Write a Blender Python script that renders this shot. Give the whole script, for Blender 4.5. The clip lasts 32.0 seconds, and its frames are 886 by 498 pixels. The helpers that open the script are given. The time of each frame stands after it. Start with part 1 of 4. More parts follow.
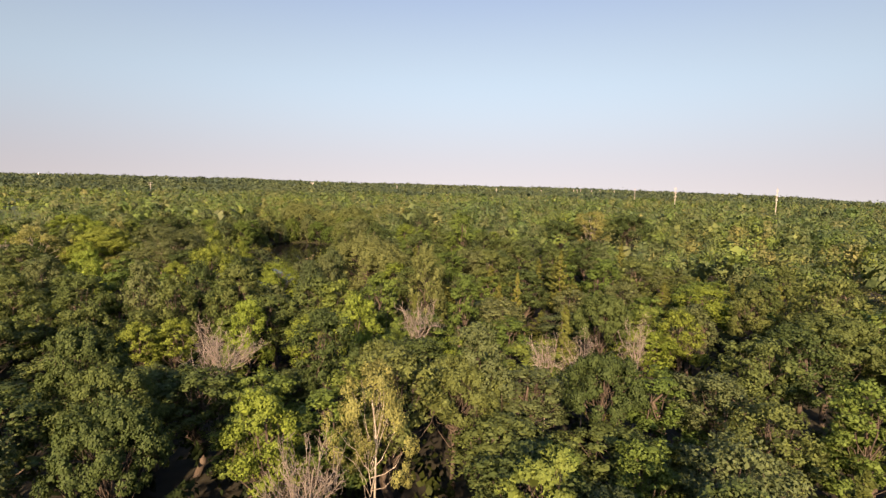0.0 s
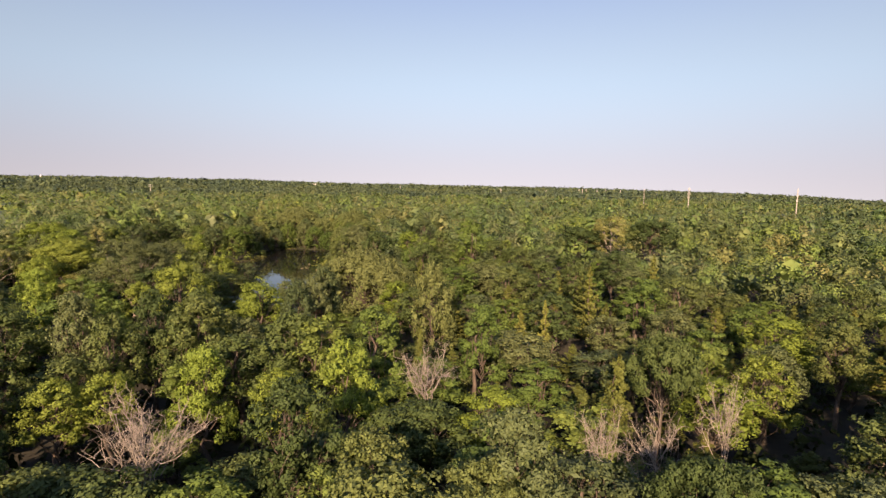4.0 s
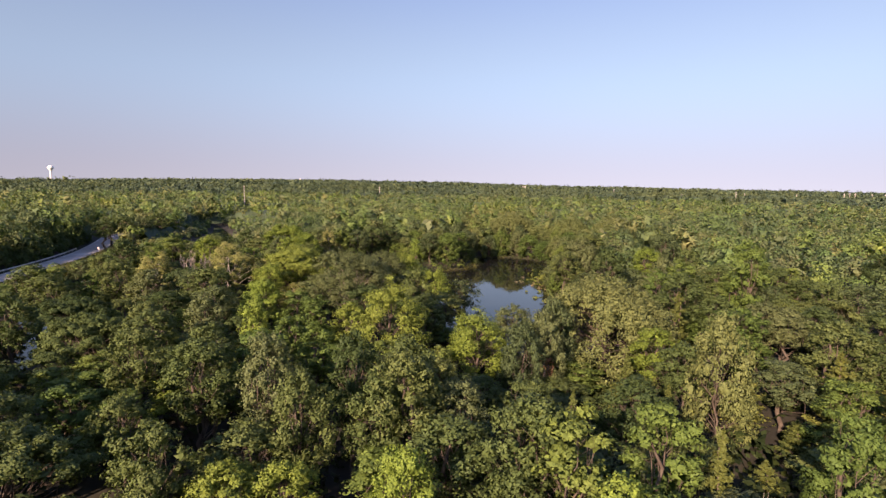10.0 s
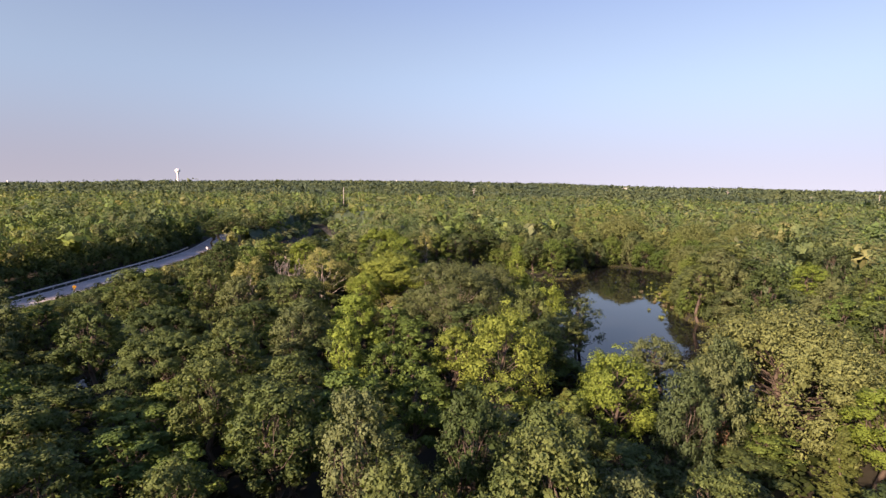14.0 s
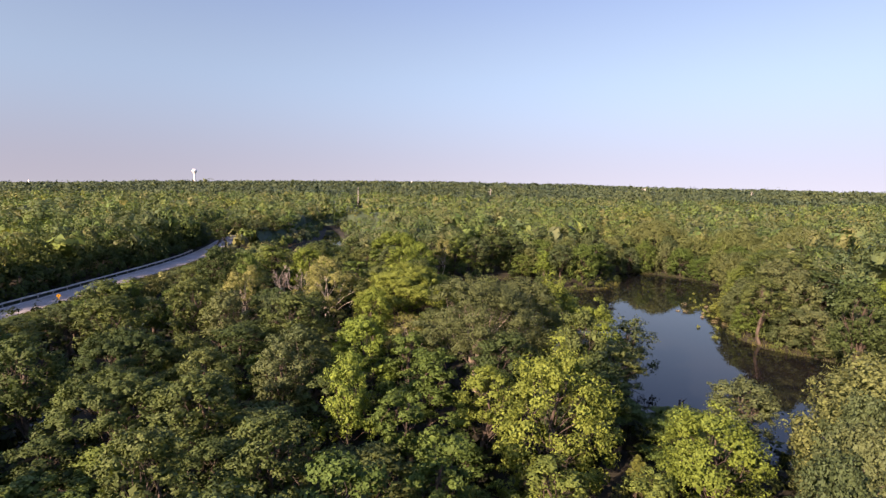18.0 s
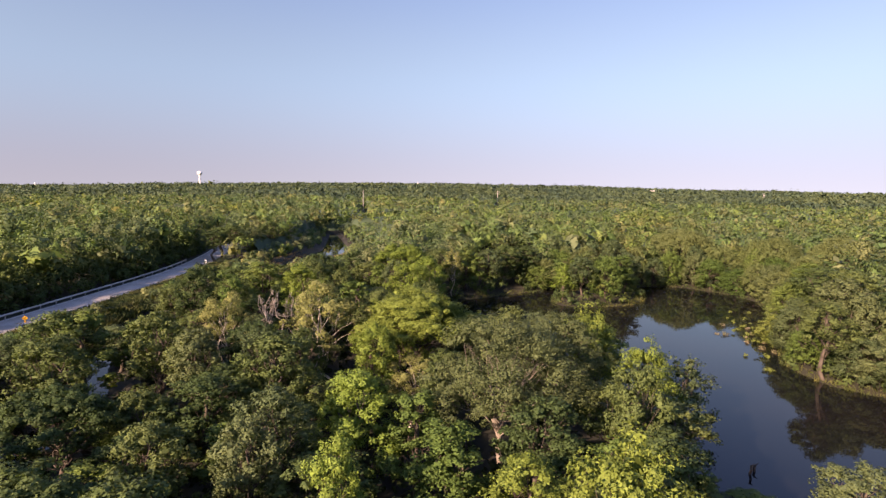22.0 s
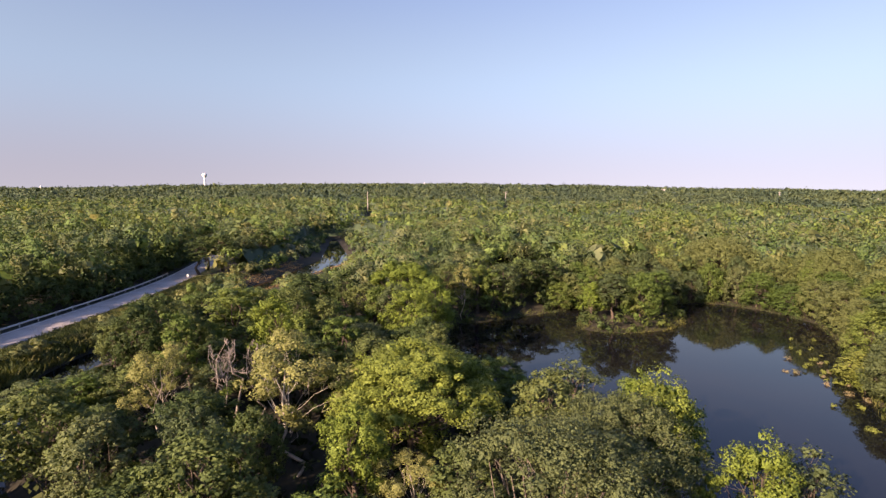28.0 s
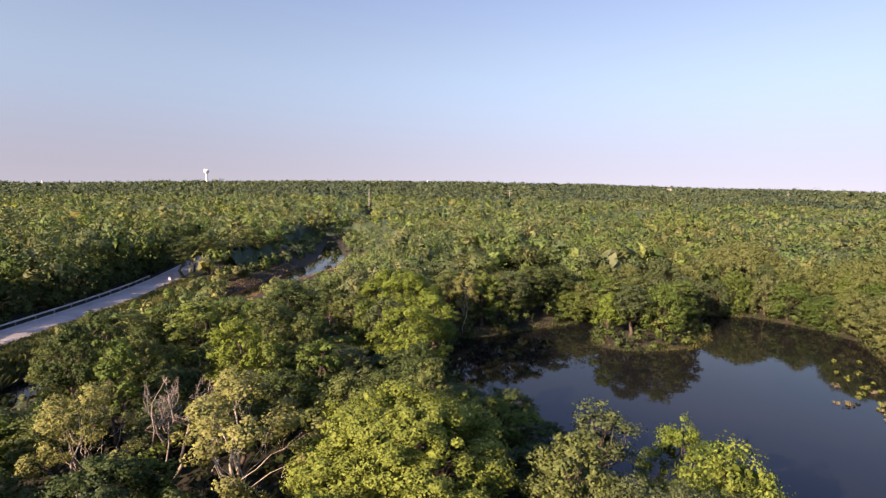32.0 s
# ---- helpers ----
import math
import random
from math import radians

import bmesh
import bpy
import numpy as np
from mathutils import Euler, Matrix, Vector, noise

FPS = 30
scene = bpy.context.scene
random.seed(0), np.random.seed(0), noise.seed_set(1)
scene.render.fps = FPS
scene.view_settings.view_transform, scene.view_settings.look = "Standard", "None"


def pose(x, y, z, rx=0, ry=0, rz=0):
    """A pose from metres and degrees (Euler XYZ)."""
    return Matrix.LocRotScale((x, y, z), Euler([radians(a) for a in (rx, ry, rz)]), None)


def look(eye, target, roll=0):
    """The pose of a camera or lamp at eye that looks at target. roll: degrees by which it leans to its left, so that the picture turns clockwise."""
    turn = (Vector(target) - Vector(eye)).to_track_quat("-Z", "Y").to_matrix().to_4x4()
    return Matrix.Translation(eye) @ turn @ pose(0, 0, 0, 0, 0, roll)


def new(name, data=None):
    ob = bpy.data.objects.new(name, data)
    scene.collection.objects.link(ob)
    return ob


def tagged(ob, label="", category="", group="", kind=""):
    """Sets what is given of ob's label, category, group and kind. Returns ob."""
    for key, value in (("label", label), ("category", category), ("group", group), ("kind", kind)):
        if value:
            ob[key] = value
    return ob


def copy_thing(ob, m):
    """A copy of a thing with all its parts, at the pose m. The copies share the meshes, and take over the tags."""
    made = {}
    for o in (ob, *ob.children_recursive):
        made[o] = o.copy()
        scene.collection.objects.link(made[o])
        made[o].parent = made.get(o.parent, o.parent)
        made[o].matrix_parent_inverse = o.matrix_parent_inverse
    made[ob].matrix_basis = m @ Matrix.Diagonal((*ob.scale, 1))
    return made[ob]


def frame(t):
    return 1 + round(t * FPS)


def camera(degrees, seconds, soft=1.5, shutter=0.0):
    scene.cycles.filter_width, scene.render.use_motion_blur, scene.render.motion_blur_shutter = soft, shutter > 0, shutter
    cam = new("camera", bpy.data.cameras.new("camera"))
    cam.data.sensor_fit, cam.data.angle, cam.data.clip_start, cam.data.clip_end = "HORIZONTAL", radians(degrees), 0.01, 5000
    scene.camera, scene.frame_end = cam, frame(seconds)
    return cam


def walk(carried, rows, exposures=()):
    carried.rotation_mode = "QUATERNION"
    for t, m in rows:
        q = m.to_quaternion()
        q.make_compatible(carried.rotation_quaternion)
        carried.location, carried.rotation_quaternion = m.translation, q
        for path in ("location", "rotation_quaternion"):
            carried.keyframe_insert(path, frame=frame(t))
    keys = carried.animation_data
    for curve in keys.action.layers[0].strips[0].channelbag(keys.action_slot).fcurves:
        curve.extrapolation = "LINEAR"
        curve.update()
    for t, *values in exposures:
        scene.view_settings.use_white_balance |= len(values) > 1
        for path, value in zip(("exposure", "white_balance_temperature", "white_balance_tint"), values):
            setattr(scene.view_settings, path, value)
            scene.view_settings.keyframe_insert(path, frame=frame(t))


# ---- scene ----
cam = camera(80.5, 32.0, 1.4)
PATH = [
    (0.0, pose(-15.00, -88.91, 22.65, 83.317, -1.080, -35.995)),
    (0.5, pose(-14.15, -87.66, 22.89, 83.311, -0.862, -35.994)),
    (1.0, pose(-13.38, -86.34, 23.04, 83.345, -0.860, -36.120)),
    (1.5, pose(-12.53, -85.05, 23.14, 83.311, -0.790, -36.176)),
    (2.0, pose(-11.69, -83.73, 23.22, 83.264, -0.796, -36.227)),
    (2.5, pose(-10.83, -82.43, 23.19, 83.350, -0.825, -36.188)),
    (4.5, pose(-7.65, -77.04, 23.63, 83.244, -0.813, -34.910)),
    (5.0, pose(-7.08, -75.66, 23.64, 83.252, -0.825, -32.564)),
    (5.5, pose(-6.55, -74.28, 23.67, 83.224, -0.793, -29.255)),
    (6.0, pose(-6.09, -72.84, 23.75, 83.219, -0.828, -26.906)),
    (6.5, pose(-5.73, -71.36, 23.79, 83.293, -0.937, -25.349)),
    (7.0, pose(-5.42, -69.91, 23.84, 83.246, -1.005, -23.776)),
    (7.5, pose(-5.18, -68.48, 23.93, 83.243, -0.977, -21.942)),
    (8.0, pose(-4.98, -67.01, 24.01, 83.198, -0.956, -20.103)),
    (8.5, pose(-4.83, -65.58, 24.07, 83.244, -0.942, -18.054)),
    (9.0, pose(-4.70, -64.15, 24.15, 83.198, -0.935, -15.923)),
    (9.5, pose(-4.65, -62.64, 24.23, 83.238, -0.963, -14.470)),
    (10.0, pose(-4.65, -61.46, 24.45, 83.211, -0.979, -13.323)),
    (10.5, pose(-4.71, -60.12, 24.56, 83.240, -0.930, -12.042)),
    (11.0, pose(-4.72, -58.67, 24.62, 83.236, -0.884, -10.747)),
    (11.5, pose(-4.77, -57.19, 24.68, 83.203, -0.839, -9.449)),
    (12.0, pose(-4.84, -55.71, 24.68, 83.202, -0.810, -7.810)),
    (12.5, pose(-5.00, -54.19, 24.61, 83.252, -0.875, -6.012)),
    (13.0, pose(-5.15, -52.74, 24.58, 83.197, -0.884, -4.457)),
    (13.5, pose(-5.28, -51.39, 24.51, 83.188, -0.940, -3.716)),
    (14.0, pose(-5.44, -49.95, 24.46, 83.186, -0.977, -3.247)),
    (14.5, pose(-5.53, -48.56, 24.45, 83.182, -0.964, -2.961)),
    (16.5, pose(-6.14, -42.99, 24.18, 83.251, -1.149, -2.041)),
    (17.0, pose(-6.06, -41.28, 24.06, 83.244, -1.116, -1.825)),
    (17.5, pose(-5.89, -39.61, 24.10, 83.262, -1.112, -1.730)),
    (18.0, pose(-5.94, -38.12, 24.26, 83.232, -1.095, -1.605)),
    (18.5, pose(-6.04, -36.83, 24.48, 83.227, -1.086, -1.498)),
    (19.0, pose(-6.17, -35.59, 24.64, 83.233, -1.131, -1.395)),
    (19.5, pose(-6.27, -34.22, 24.79, 83.224, -1.122, -1.310)),
    (20.0, pose(-6.34, -32.78, 24.92, 83.241, -1.122, -1.246)),
    (20.5, pose(-6.39, -31.32, 25.05, 83.229, -1.148, -1.165)),
    (21.0, pose(-6.43, -29.87, 25.18, 83.296, -1.153, -1.094)),
    (21.5, pose(-6.47, -28.36, 25.33, 83.326, -1.055, -1.029)),
    (22.0, pose(-6.55, -26.93, 25.54, 83.353, -0.999, -0.971)),
    (22.5, pose(-6.68, -25.44, 25.76, 83.416, -0.941, -0.889)),
    (23.0, pose(-6.81, -23.94, 25.90, 83.443, -0.880, -0.851)),
    (23.5, pose(-6.83, -22.40, 25.99, 83.435, -0.831, -0.808)),
    (24.0, pose(-6.83, -20.91, 26.13, 83.426, -0.752, -0.727)),
    (24.5, pose(-6.81, -19.52, 26.27, 83.422, -0.708, -0.657)),
    (25.0, pose(-6.79, -18.16, 26.39, 83.390, -0.633, -0.619)),
    (25.5, pose(-6.75, -16.84, 26.50, 83.400, -0.645, -0.549)),
    (27.5, pose(-6.57, -11.57, 26.79, 83.390, -0.609, -0.292)),
    (28.0, pose(-6.51, -10.34, 26.82, 83.320, -0.586, -0.254)),
    (28.5, pose(-6.53, -8.99, 26.79, 83.324, -0.661, -0.214)),
    (29.0, pose(-6.51, -7.73, 26.83, 83.330, -0.694, -0.147)),
    (29.5, pose(-6.47, -6.47, 26.92, 83.345, -0.679, -0.079)),
    (30.0, pose(-6.43, -5.21, 27.00, 83.279, -0.736, -0.039)),
    (30.5, pose(-6.34, -3.92, 27.03, 83.242, -0.791, 0.015)),
    (31.0, pose(-6.23, -2.63, 27.03, 83.192, -0.881, 0.054)),
    (31.5, pose(-6.09, -1.30, 27.06, 83.152, -0.933, 0.106)),
    (32.0, pose(-6.00, 0.00, 27.08, 83.093, -1.047, 0.129)),
]
EXPO = [(0.0, 1.36, 9200, 31), (2.5, 1.36, 9000, 32), (5.0, 1.32, 8500, 34), (9.0, 1.34, 7800, 37), (13.0, 1.4, 7750, 37), (25.0, 1.48, 7850, 37), (32.0, 1.5, 7900, 37)]
walk(cam, PATH, EXPO)
# ---- world, sun ----
SUN_AZ = radians(-136)      # clockwise from +y: behind the flight line, on the left
SUN_EL = radians(23)
world = bpy.data.worlds.new("sky")
scene.world = world
world.use_nodes = True
wn = world.node_tree
sky = wn.nodes.new("ShaderNodeTexSky")
sky.sky_type = 'NISHITA'
sky.sun_disc = False
sky.sun_elevation = SUN_EL
sky.sun_rotation = SUN_AZ
sky.air_density, sky.dust_density, sky.ozone_density = 1.0, 1.0, 1.5
# the sky's own horizon lies a few degrees down, behind the falling land
way = wn.nodes.new("ShaderNodeTexCoord")
tip = wn.nodes.new("ShaderNodeVectorMath")
tip.operation = 'MULTIPLY_ADD'
tip.inputs[1].default_value = (1, 1, 0.6)
tip.inputs[2].default_value = (0, 0, 0.2)
wn.links.new(way.outputs["Generated"], tip.inputs[0])
wn.links.new(tip.outputs[0], sky.inputs[0])
bg = wn.nodes["Background"]
# thin morning haze: rosy low down, clear blue-green higher up
rise = wn.nodes.new("ShaderNodeSeparateXYZ")
wn.links.new(way.outputs["Generated"], rise.inputs[0])
haze = wn.nodes.new("ShaderNodeValToRGB")
haze.color_ramp.interpolation = 'EASE'
haze.color_ramp.elements.new(0.5)
for e_, (p_, c_) in zip(haze.color_ramp.elements, ((0.0, (0.81, 0.67, 0.6, 1)), (0.2, (0.86, 0.95, 0.88, 1)), (0.55, (0.56, 0.74, 1.0, 1)))):
    e_.position, e_.color = p_, c_
wn.links.new(rise.outputs[2], haze.inputs[0])
tint = wn.nodes.new("ShaderNodeMix")
tint.data_type, tint.blend_type = 'RGBA', 'MULTIPLY'
tint.inputs[0].default_value = 1.0
wn.links.new(sky.outputs[0], tint.inputs[6])
wn.links.new(haze.outputs[0], tint.inputs[7])
wn.links.new(tint.outputs[2], bg.inputs[0])
bg.inputs[1].default_value = 0.096
lamp = bpy.data.lights.new("sun", 'SUN')
lamp.energy, lamp.angle, lamp.color = 5.0, radians(0.6), (1.0, 0.82, 0.6)
sun = new("sun", lamp)
sd = Vector((math.sin(SUN_AZ) * math.cos(SUN_EL), math.cos(SUN_AZ) * math.cos(SUN_EL), math.sin(SUN_EL)))
sun.matrix_world = look(sd * 300, (0, 0, 0))


# ---- materials ----
def material(name, rough=0.9):
    m = bpy.data.materials.new(name)
    m.use_nodes = True
    b = m.node_tree.nodes["Principled BSDF"]
    b.inputs["Roughness"].default_value = rough
    return m, m.node_tree, b


def ramp(nt, stops):
    r = nt.nodes.new("ShaderNodeValToRGB")
    while len(r.color_ramp.elements) < len(stops):
        r.color_ramp.elements.new(0.5)
    for e, (p, c) in zip(r.color_ramp.elements, stops):
        e.position, e.color = p, (*c, 1)
    return r


def noise_at(nt, scale, detail=3, where="Position"):
    n = nt.nodes.new("ShaderNodeTexNoise")
    n.inputs["Scale"].default_value, n.inputs["Detail"].default_value = scale, detail
    g = nt.nodes.new("ShaderNodeNewGeometry")
    nt.links.new(g.outputs[where], n.inputs["Vector"])
    return n


def mix_rgb(nt, fac, a, b, mode='MIX'):
    x = nt.nodes.new("ShaderNodeMix")
    x.data_type, x.blend_type = 'RGBA', mode
    for key, v in ((0, fac), (6, a), (7, b)):
        if isinstance(v, (int, float)):
            x.inputs[key].default_value = v
        elif isinstance(v, tuple):
            x.inputs[key].default_value = (*v, 1)
        else:
            nt.links.new(v, x.inputs[key])
    return x.outputs[2]


def foliage(name, dark, mid, light, patch=0.0, through_light=0.2, vary=0.6):
    """Leaves: one hue a tree (or a patch of wood), a second variation leaf by leaf."""
    m, nt, b = material(name, 0.6)
    b.inputs["Specular IOR Level"].default_value = 0.1
    if patch:
        tree = noise_at(nt, patch, 1.5).outputs[0]
        wide = noise_at(nt, patch * 0.12, 2).outputs[0]
        r1 = ramp(nt, [(0.32, dark), (0.5, mid), (0.68, light)])
        nt.links.new(tree, r1.inputs[0])
        r2 = ramp(nt, [(0.35, (0.78, 0.86, 0.95)), (0.65, (1.2, 1.12, 0.9))])
        nt.links.new(wide, r2.inputs[0])
        base = mix_rgb(nt, 1.0, r1.outputs[0], r2.outputs[0], 'MULTIPLY')
    else:
        info = nt.nodes.new("ShaderNodeObjectInfo")
        r1 = ramp(nt, [(0.0, dark), (0.5, mid), (1.0, light)])
        nt.links.new(info.outputs["Random"], r1.inputs[0])
        base = r1.outputs[0]
    g = nt.nodes.new("ShaderNodeNewGeometry")
    r3 = ramp(nt, [(0.0, (1 - 0.36 * vary, 1 - 0.33 * vary, 1 - 0.3 * vary)), (0.6, (1.0, 1.0, 1.0)), (1.0, (1 + 0.42 * vary, 1 + 0.36 * vary, 1 + 0.15 * vary))])
    nt.links.new(g.outputs["Random Per Island"], r3.inputs[0])
    col = mix_rgb(nt, 1.0, base, r3.outputs[0], 'MULTIPLY')
    nt.links.new(col, b.inputs["Base Color"])
    t = nt.nodes.new("ShaderNodeBsdfTranslucent")
    nt.links.new(mix_rgb(nt, 1.0, col, (1.15, 1.2, 0.5), 'MULTIPLY'), t.inputs[0])
    mx = nt.nodes.new("ShaderNodeMixShader")
    mx.inputs[0].default_value = through_light
    nt.links.new(b.outputs[0], mx.inputs[1])
    nt.links.new(t.outputs[0], mx.inputs[2])
    nt.links.new(mx.outputs[0], nt.nodes["Material Output"].inputs[0])
    return m


def mottled(name, a, b2, scale, rough=0.9, bump=0.0, fine=None):
    """A surface of two tones with coarse patches, fine grain and a little relief."""
    m, nt, b = material(name, rough)
    n1 = noise_at(nt, scale, 4)
    r1 = ramp(nt, [(0.35, a), (0.65, b2)])
    nt.links.new(n1.outputs[0], r1.inputs[0])
    n2 = noise_at(nt, fine or scale * 9, 3)
    r2 = ramp(nt, [(0.3, (0.72, 0.72, 0.72)), (0.7, (1.18, 1.18, 1.18))])
    nt.links.new(n2.outputs[0], r2.inputs[0])
    nt.links.new(mix_rgb(nt, 1.0, r1.outputs[0], r2.outputs[0], 'MULTIPLY'), b.inputs["Base Color"])
    if bump:
        bp = nt.nodes.new("ShaderNodeBump")
        bp.inputs["Strength"].default_value, bp.inputs["Distance"].default_value = 0.6, bump
        nt.links.new(n2.outputs[0], bp.inputs["Height"])
        nt.links.new(bp.outputs[0], b.inputs["Normal"])
    return m


M_OAK = foliage("oak_leaves", (0.042, 0.074, 0.028), (0.066, 0.104, 0.037), (0.1, 0.136, 0.048))
# brighter version of the olive leaves; its sunlit look is in the base colour
M_DOME = foliage("sunlit_olive_leaves", (0.107, 0.143, 0.055), (0.115, 0.150, 0.058), (0.122, 0.156, 0.062))
M_GREEN = foliage("fresh_green_leaves", (0.062, 0.114, 0.032), (0.085, 0.142, 0.037), (0.115, 0.168, 0.045))
M_YELLOW = foliage("yellow_green_leaves", (0.108, 0.172, 0.034), (0.125, 0.186, 0.038), (0.143, 0.198, 0.044))
M_OLIVE = foliage("olive_leaves", (0.058, 0.093, 0.043), (0.08, 0.116, 0.053), (0.108, 0.142, 0.064))
M_PALE = foliage("pale_leaves", (0.16, 0.185, 0.07), (0.18, 0.205, 0.077), (0.2, 0.22, 0.085))
M_SPREAD = foliage("grey_olive_leaves", (0.078, 0.108, 0.048), (0.083, 0.114, 0.051), (0.088, 0.119, 0.054))
M_CEDAR = foliage("cedar_needles", (0.06, 0.085, 0.026), (0.085, 0.108, 0.03), (0.115, 0.132, 0.036), 0.0, 0.1)
M_LIME = foliage("lime_green_leaves", (0.12, 0.195, 0.038), (0.132, 0.208, 0.042), (0.145, 0.22, 0.046))
# undergrowth leaves hold the shade between the crowns in their near-black colour
M_SHRUB = foliage("shade_toned_undergrowth", (0.014, 0.026, 0.011), (0.022, 0.038, 0.014), (0.035, 0.052, 0.018), 0.25)
# massed wood: the near trees' greens, brightened and blued to imitate haze
HAZED_LEAVES = {
    "oak_woodland": foliage("oak_wood_leaves", (0.056, 0.099, 0.050), (0.088, 0.134, 0.063), (0.124, 0.170, 0.076), 0.2, vary=0.4),
    "ash_woodland": foliage("ash_wood_leaves", (0.073, 0.134, 0.050), (0.104, 0.174, 0.059), (0.141, 0.207, 0.070), 0.2, vary=0.4),
    "olive_woodland": foliage("olive_wood_leaves", (0.096, 0.129, 0.063), (0.130, 0.159, 0.077), (0.169, 0.190, 0.091), 0.2, vary=0.4),
    "yellow_woodland": foliage("yellow_wood_leaves", (0.107, 0.157, 0.048), (0.130, 0.179, 0.056), (0.158, 0.202, 0.067), 0.2, vary=0.4),
}
STUFF_SHARE = np.array([0.43, 0.3, 0.24, 0.03])
M_RED = foliage("withered_leaves", (0.16, 0.1, 0.06), (0.18, 0.115, 0.07), (0.2, 0.13, 0.075))
# far leaves: the haze of distance is painted in as a cooler, bluer green
M_WOOD_FAR = foliage("hazed_distant_leaves", (0.048, 0.080, 0.055), (0.067, 0.103, 0.062), (0.092, 0.128, 0.070), 0.06, 0.14, 0.5)
M_SHORE = foliage("bank_shrub_leaves", (0.04, 0.07, 0.028), (0.06, 0.095, 0.034), (0.085, 0.12, 0.042), 0.3)
M_WATERPLANT = foliage("waterside_leaves", (0.1, 0.15, 0.035), (0.125, 0.168, 0.04), (0.14, 0.175, 0.05))
M_SMARTWEED = foliage("reddish_marsh_leaves", (0.18, 0.155, 0.09), (0.23, 0.19, 0.12), (0.2, 0.19, 0.09), 0.4)
M_GRASS = foliage("verge_grass", (0.05, 0.075, 0.03), (0.075, 0.095, 0.036), (0.105, 0.112, 0.046), 0.3)
M_STRAW = foliage("dry_flood_grass", (0.13, 0.09, 0.05), (0.18, 0.13, 0.075), (0.22, 0.18, 0.1), 0.3)
M_BARK = mottled("bark", (0.05, 0.04, 0.032), (0.095, 0.08, 0.064), 1.5, 0.95, 0.02)
M_BARK_PALE = mottled("pale_bark", (0.26, 0.24, 0.2), (0.42, 0.4, 0.34), 1.2, 0.9, 0.01)
M_BARK_LIMB = mottled("weathered_limb_bark", (0.13, 0.115, 0.095), (0.24, 0.21, 0.175), 1.2, 0.95, 0.02)
M_DEADWOOD = mottled("weathered_dead_wood", (0.16, 0.147, 0.127), (0.28, 0.26, 0.228), 1.0, 0.95, 0.01)
# litter and soil, with the shade under the trees mixed into both tones
M_GROUND = mottled("shade_toned_litter", (0.012, 0.013, 0.008), (0.024, 0.025, 0.013), 0.12, 1.0, 0.05, 1.5)
M_VERGE = mottled("rough_grass", (0.07, 0.1, 0.03), (0.13, 0.14, 0.05), 0.25, 1.0, 0.05, 2.0)
M_MUD = mottled("flood_mud", (0.13, 0.095, 0.06), (0.2, 0.16, 0.1), 0.2, 0.85, 0.03, 2.0)
M_ASPHALT = mottled("worn_pale_asphalt", (0.27, 0.265, 0.255), (0.35, 0.345, 0.335), 0.25, 0.9, 0.004, 6.0)
M_STEEL = mottled("galvanised_steel", (0.42, 0.42, 0.42), (0.55, 0.55, 0.55), 0.8, 0.5, 0.0)
M_POLE = mottled("pale_steel_pole", (0.34, 0.33, 0.31), (0.42, 0.41, 0.39), 0.3, 0.6, 0.0)
M_WHITE = mottled("white_paint", (0.74, 0.74, 0.74), (0.82, 0.82, 0.82), 0.2, 0.5, 0.0)
M_SIGN = mottled("yellow_sign_face", (0.75, 0.36, 0.01), (0.8, 0.4, 0.02), 1.5, 0.5, 0.0)
M_BLACK = mottled("black_paint", (0.02, 0.02, 0.02), (0.03, 0.03, 0.03), 2.0, 0.6, 0.0)
M_ROOF = mottled("grey_roof", (0.28, 0.27, 0.26), (0.36, 0.35, 0.34), 0.3, 0.8, 0.0)

M_WATER, nt_, b_ = material("still_murky_water", 0.03)
b_.inputs["IOR"].default_value = 1.33
n_ = noise_at(nt_, 0.05, 3)
r_ = ramp(nt_, [(0.35, (0.004, 0.006, 0.008)), (0.65, (0.01, 0.01, 0.01))])
nt_.links.new(n_.outputs[0], r_.inputs[0])
nt_.links.new(r_.outputs[0], b_.inputs["Base Color"])
w_ = noise_at(nt_, 1.3, 3)
bp_ = nt_.nodes.new("ShaderNodeBump")
bp_.inputs["Strength"].default_value, bp_.inputs["Distance"].default_value = 0.1, 0.02
nt_.links.new(w_.outputs[0], bp_.inputs["Height"])
nt_.links.new(bp_.outputs[0], b_.inputs["Normal"])

# ---- the lie of the land ----
CX, CY = -8.0, -60.0
POND = [(18, 8), (30, 4), (42, 8), (52, 15), (57, 24), (53, 34), (47, 40), (46, 47), (51, 56), (57, 65), (62, 74), (67, 84), (70.5, 93), (67, 104), (60, 111),
        (50, 111), (44, 108), (34, 109), (25, 106), (19, 102), (12, 98), (6, 94), (-3, 91), (-6, 80), (-4, 66), (3, 52), (10, 40), (14, 27), (15, 15)]
ISLAND = [(21, 88), (24, 85.5), (29, 85), (36, 87), (41, 91), (45, 98), (46, 105), (36, 107), (27, 102), (23, 96)]
CREEK = [(-46, 0), (-44, 15), (-46, 31), (-53, 42), (-59, 55), (-60, 66), (-59, 82), (-57, 100), (-55, 121), (-52, 136), (-47, 160), (-45, 180), (-52, 215), (-60, 252)]
CREEK_W = [3, 4, 4.5, 5, 5, 5, 5, 5, 6, 7, 11, 11, 7, 3]
ROAD = [(-99, -150), (-88, -40), (-82, 10), (-79.6, 40), (-78.6, 62), (-78.1, 82), (-77.6, 100), (-77.6, 115), (-79.5, 135), (-84, 160), (-93, 200)]
RISE_AZ = np.array([-60, -43, -30, -18, 0, 14, 31, 44, 60, 70, 80, 95])
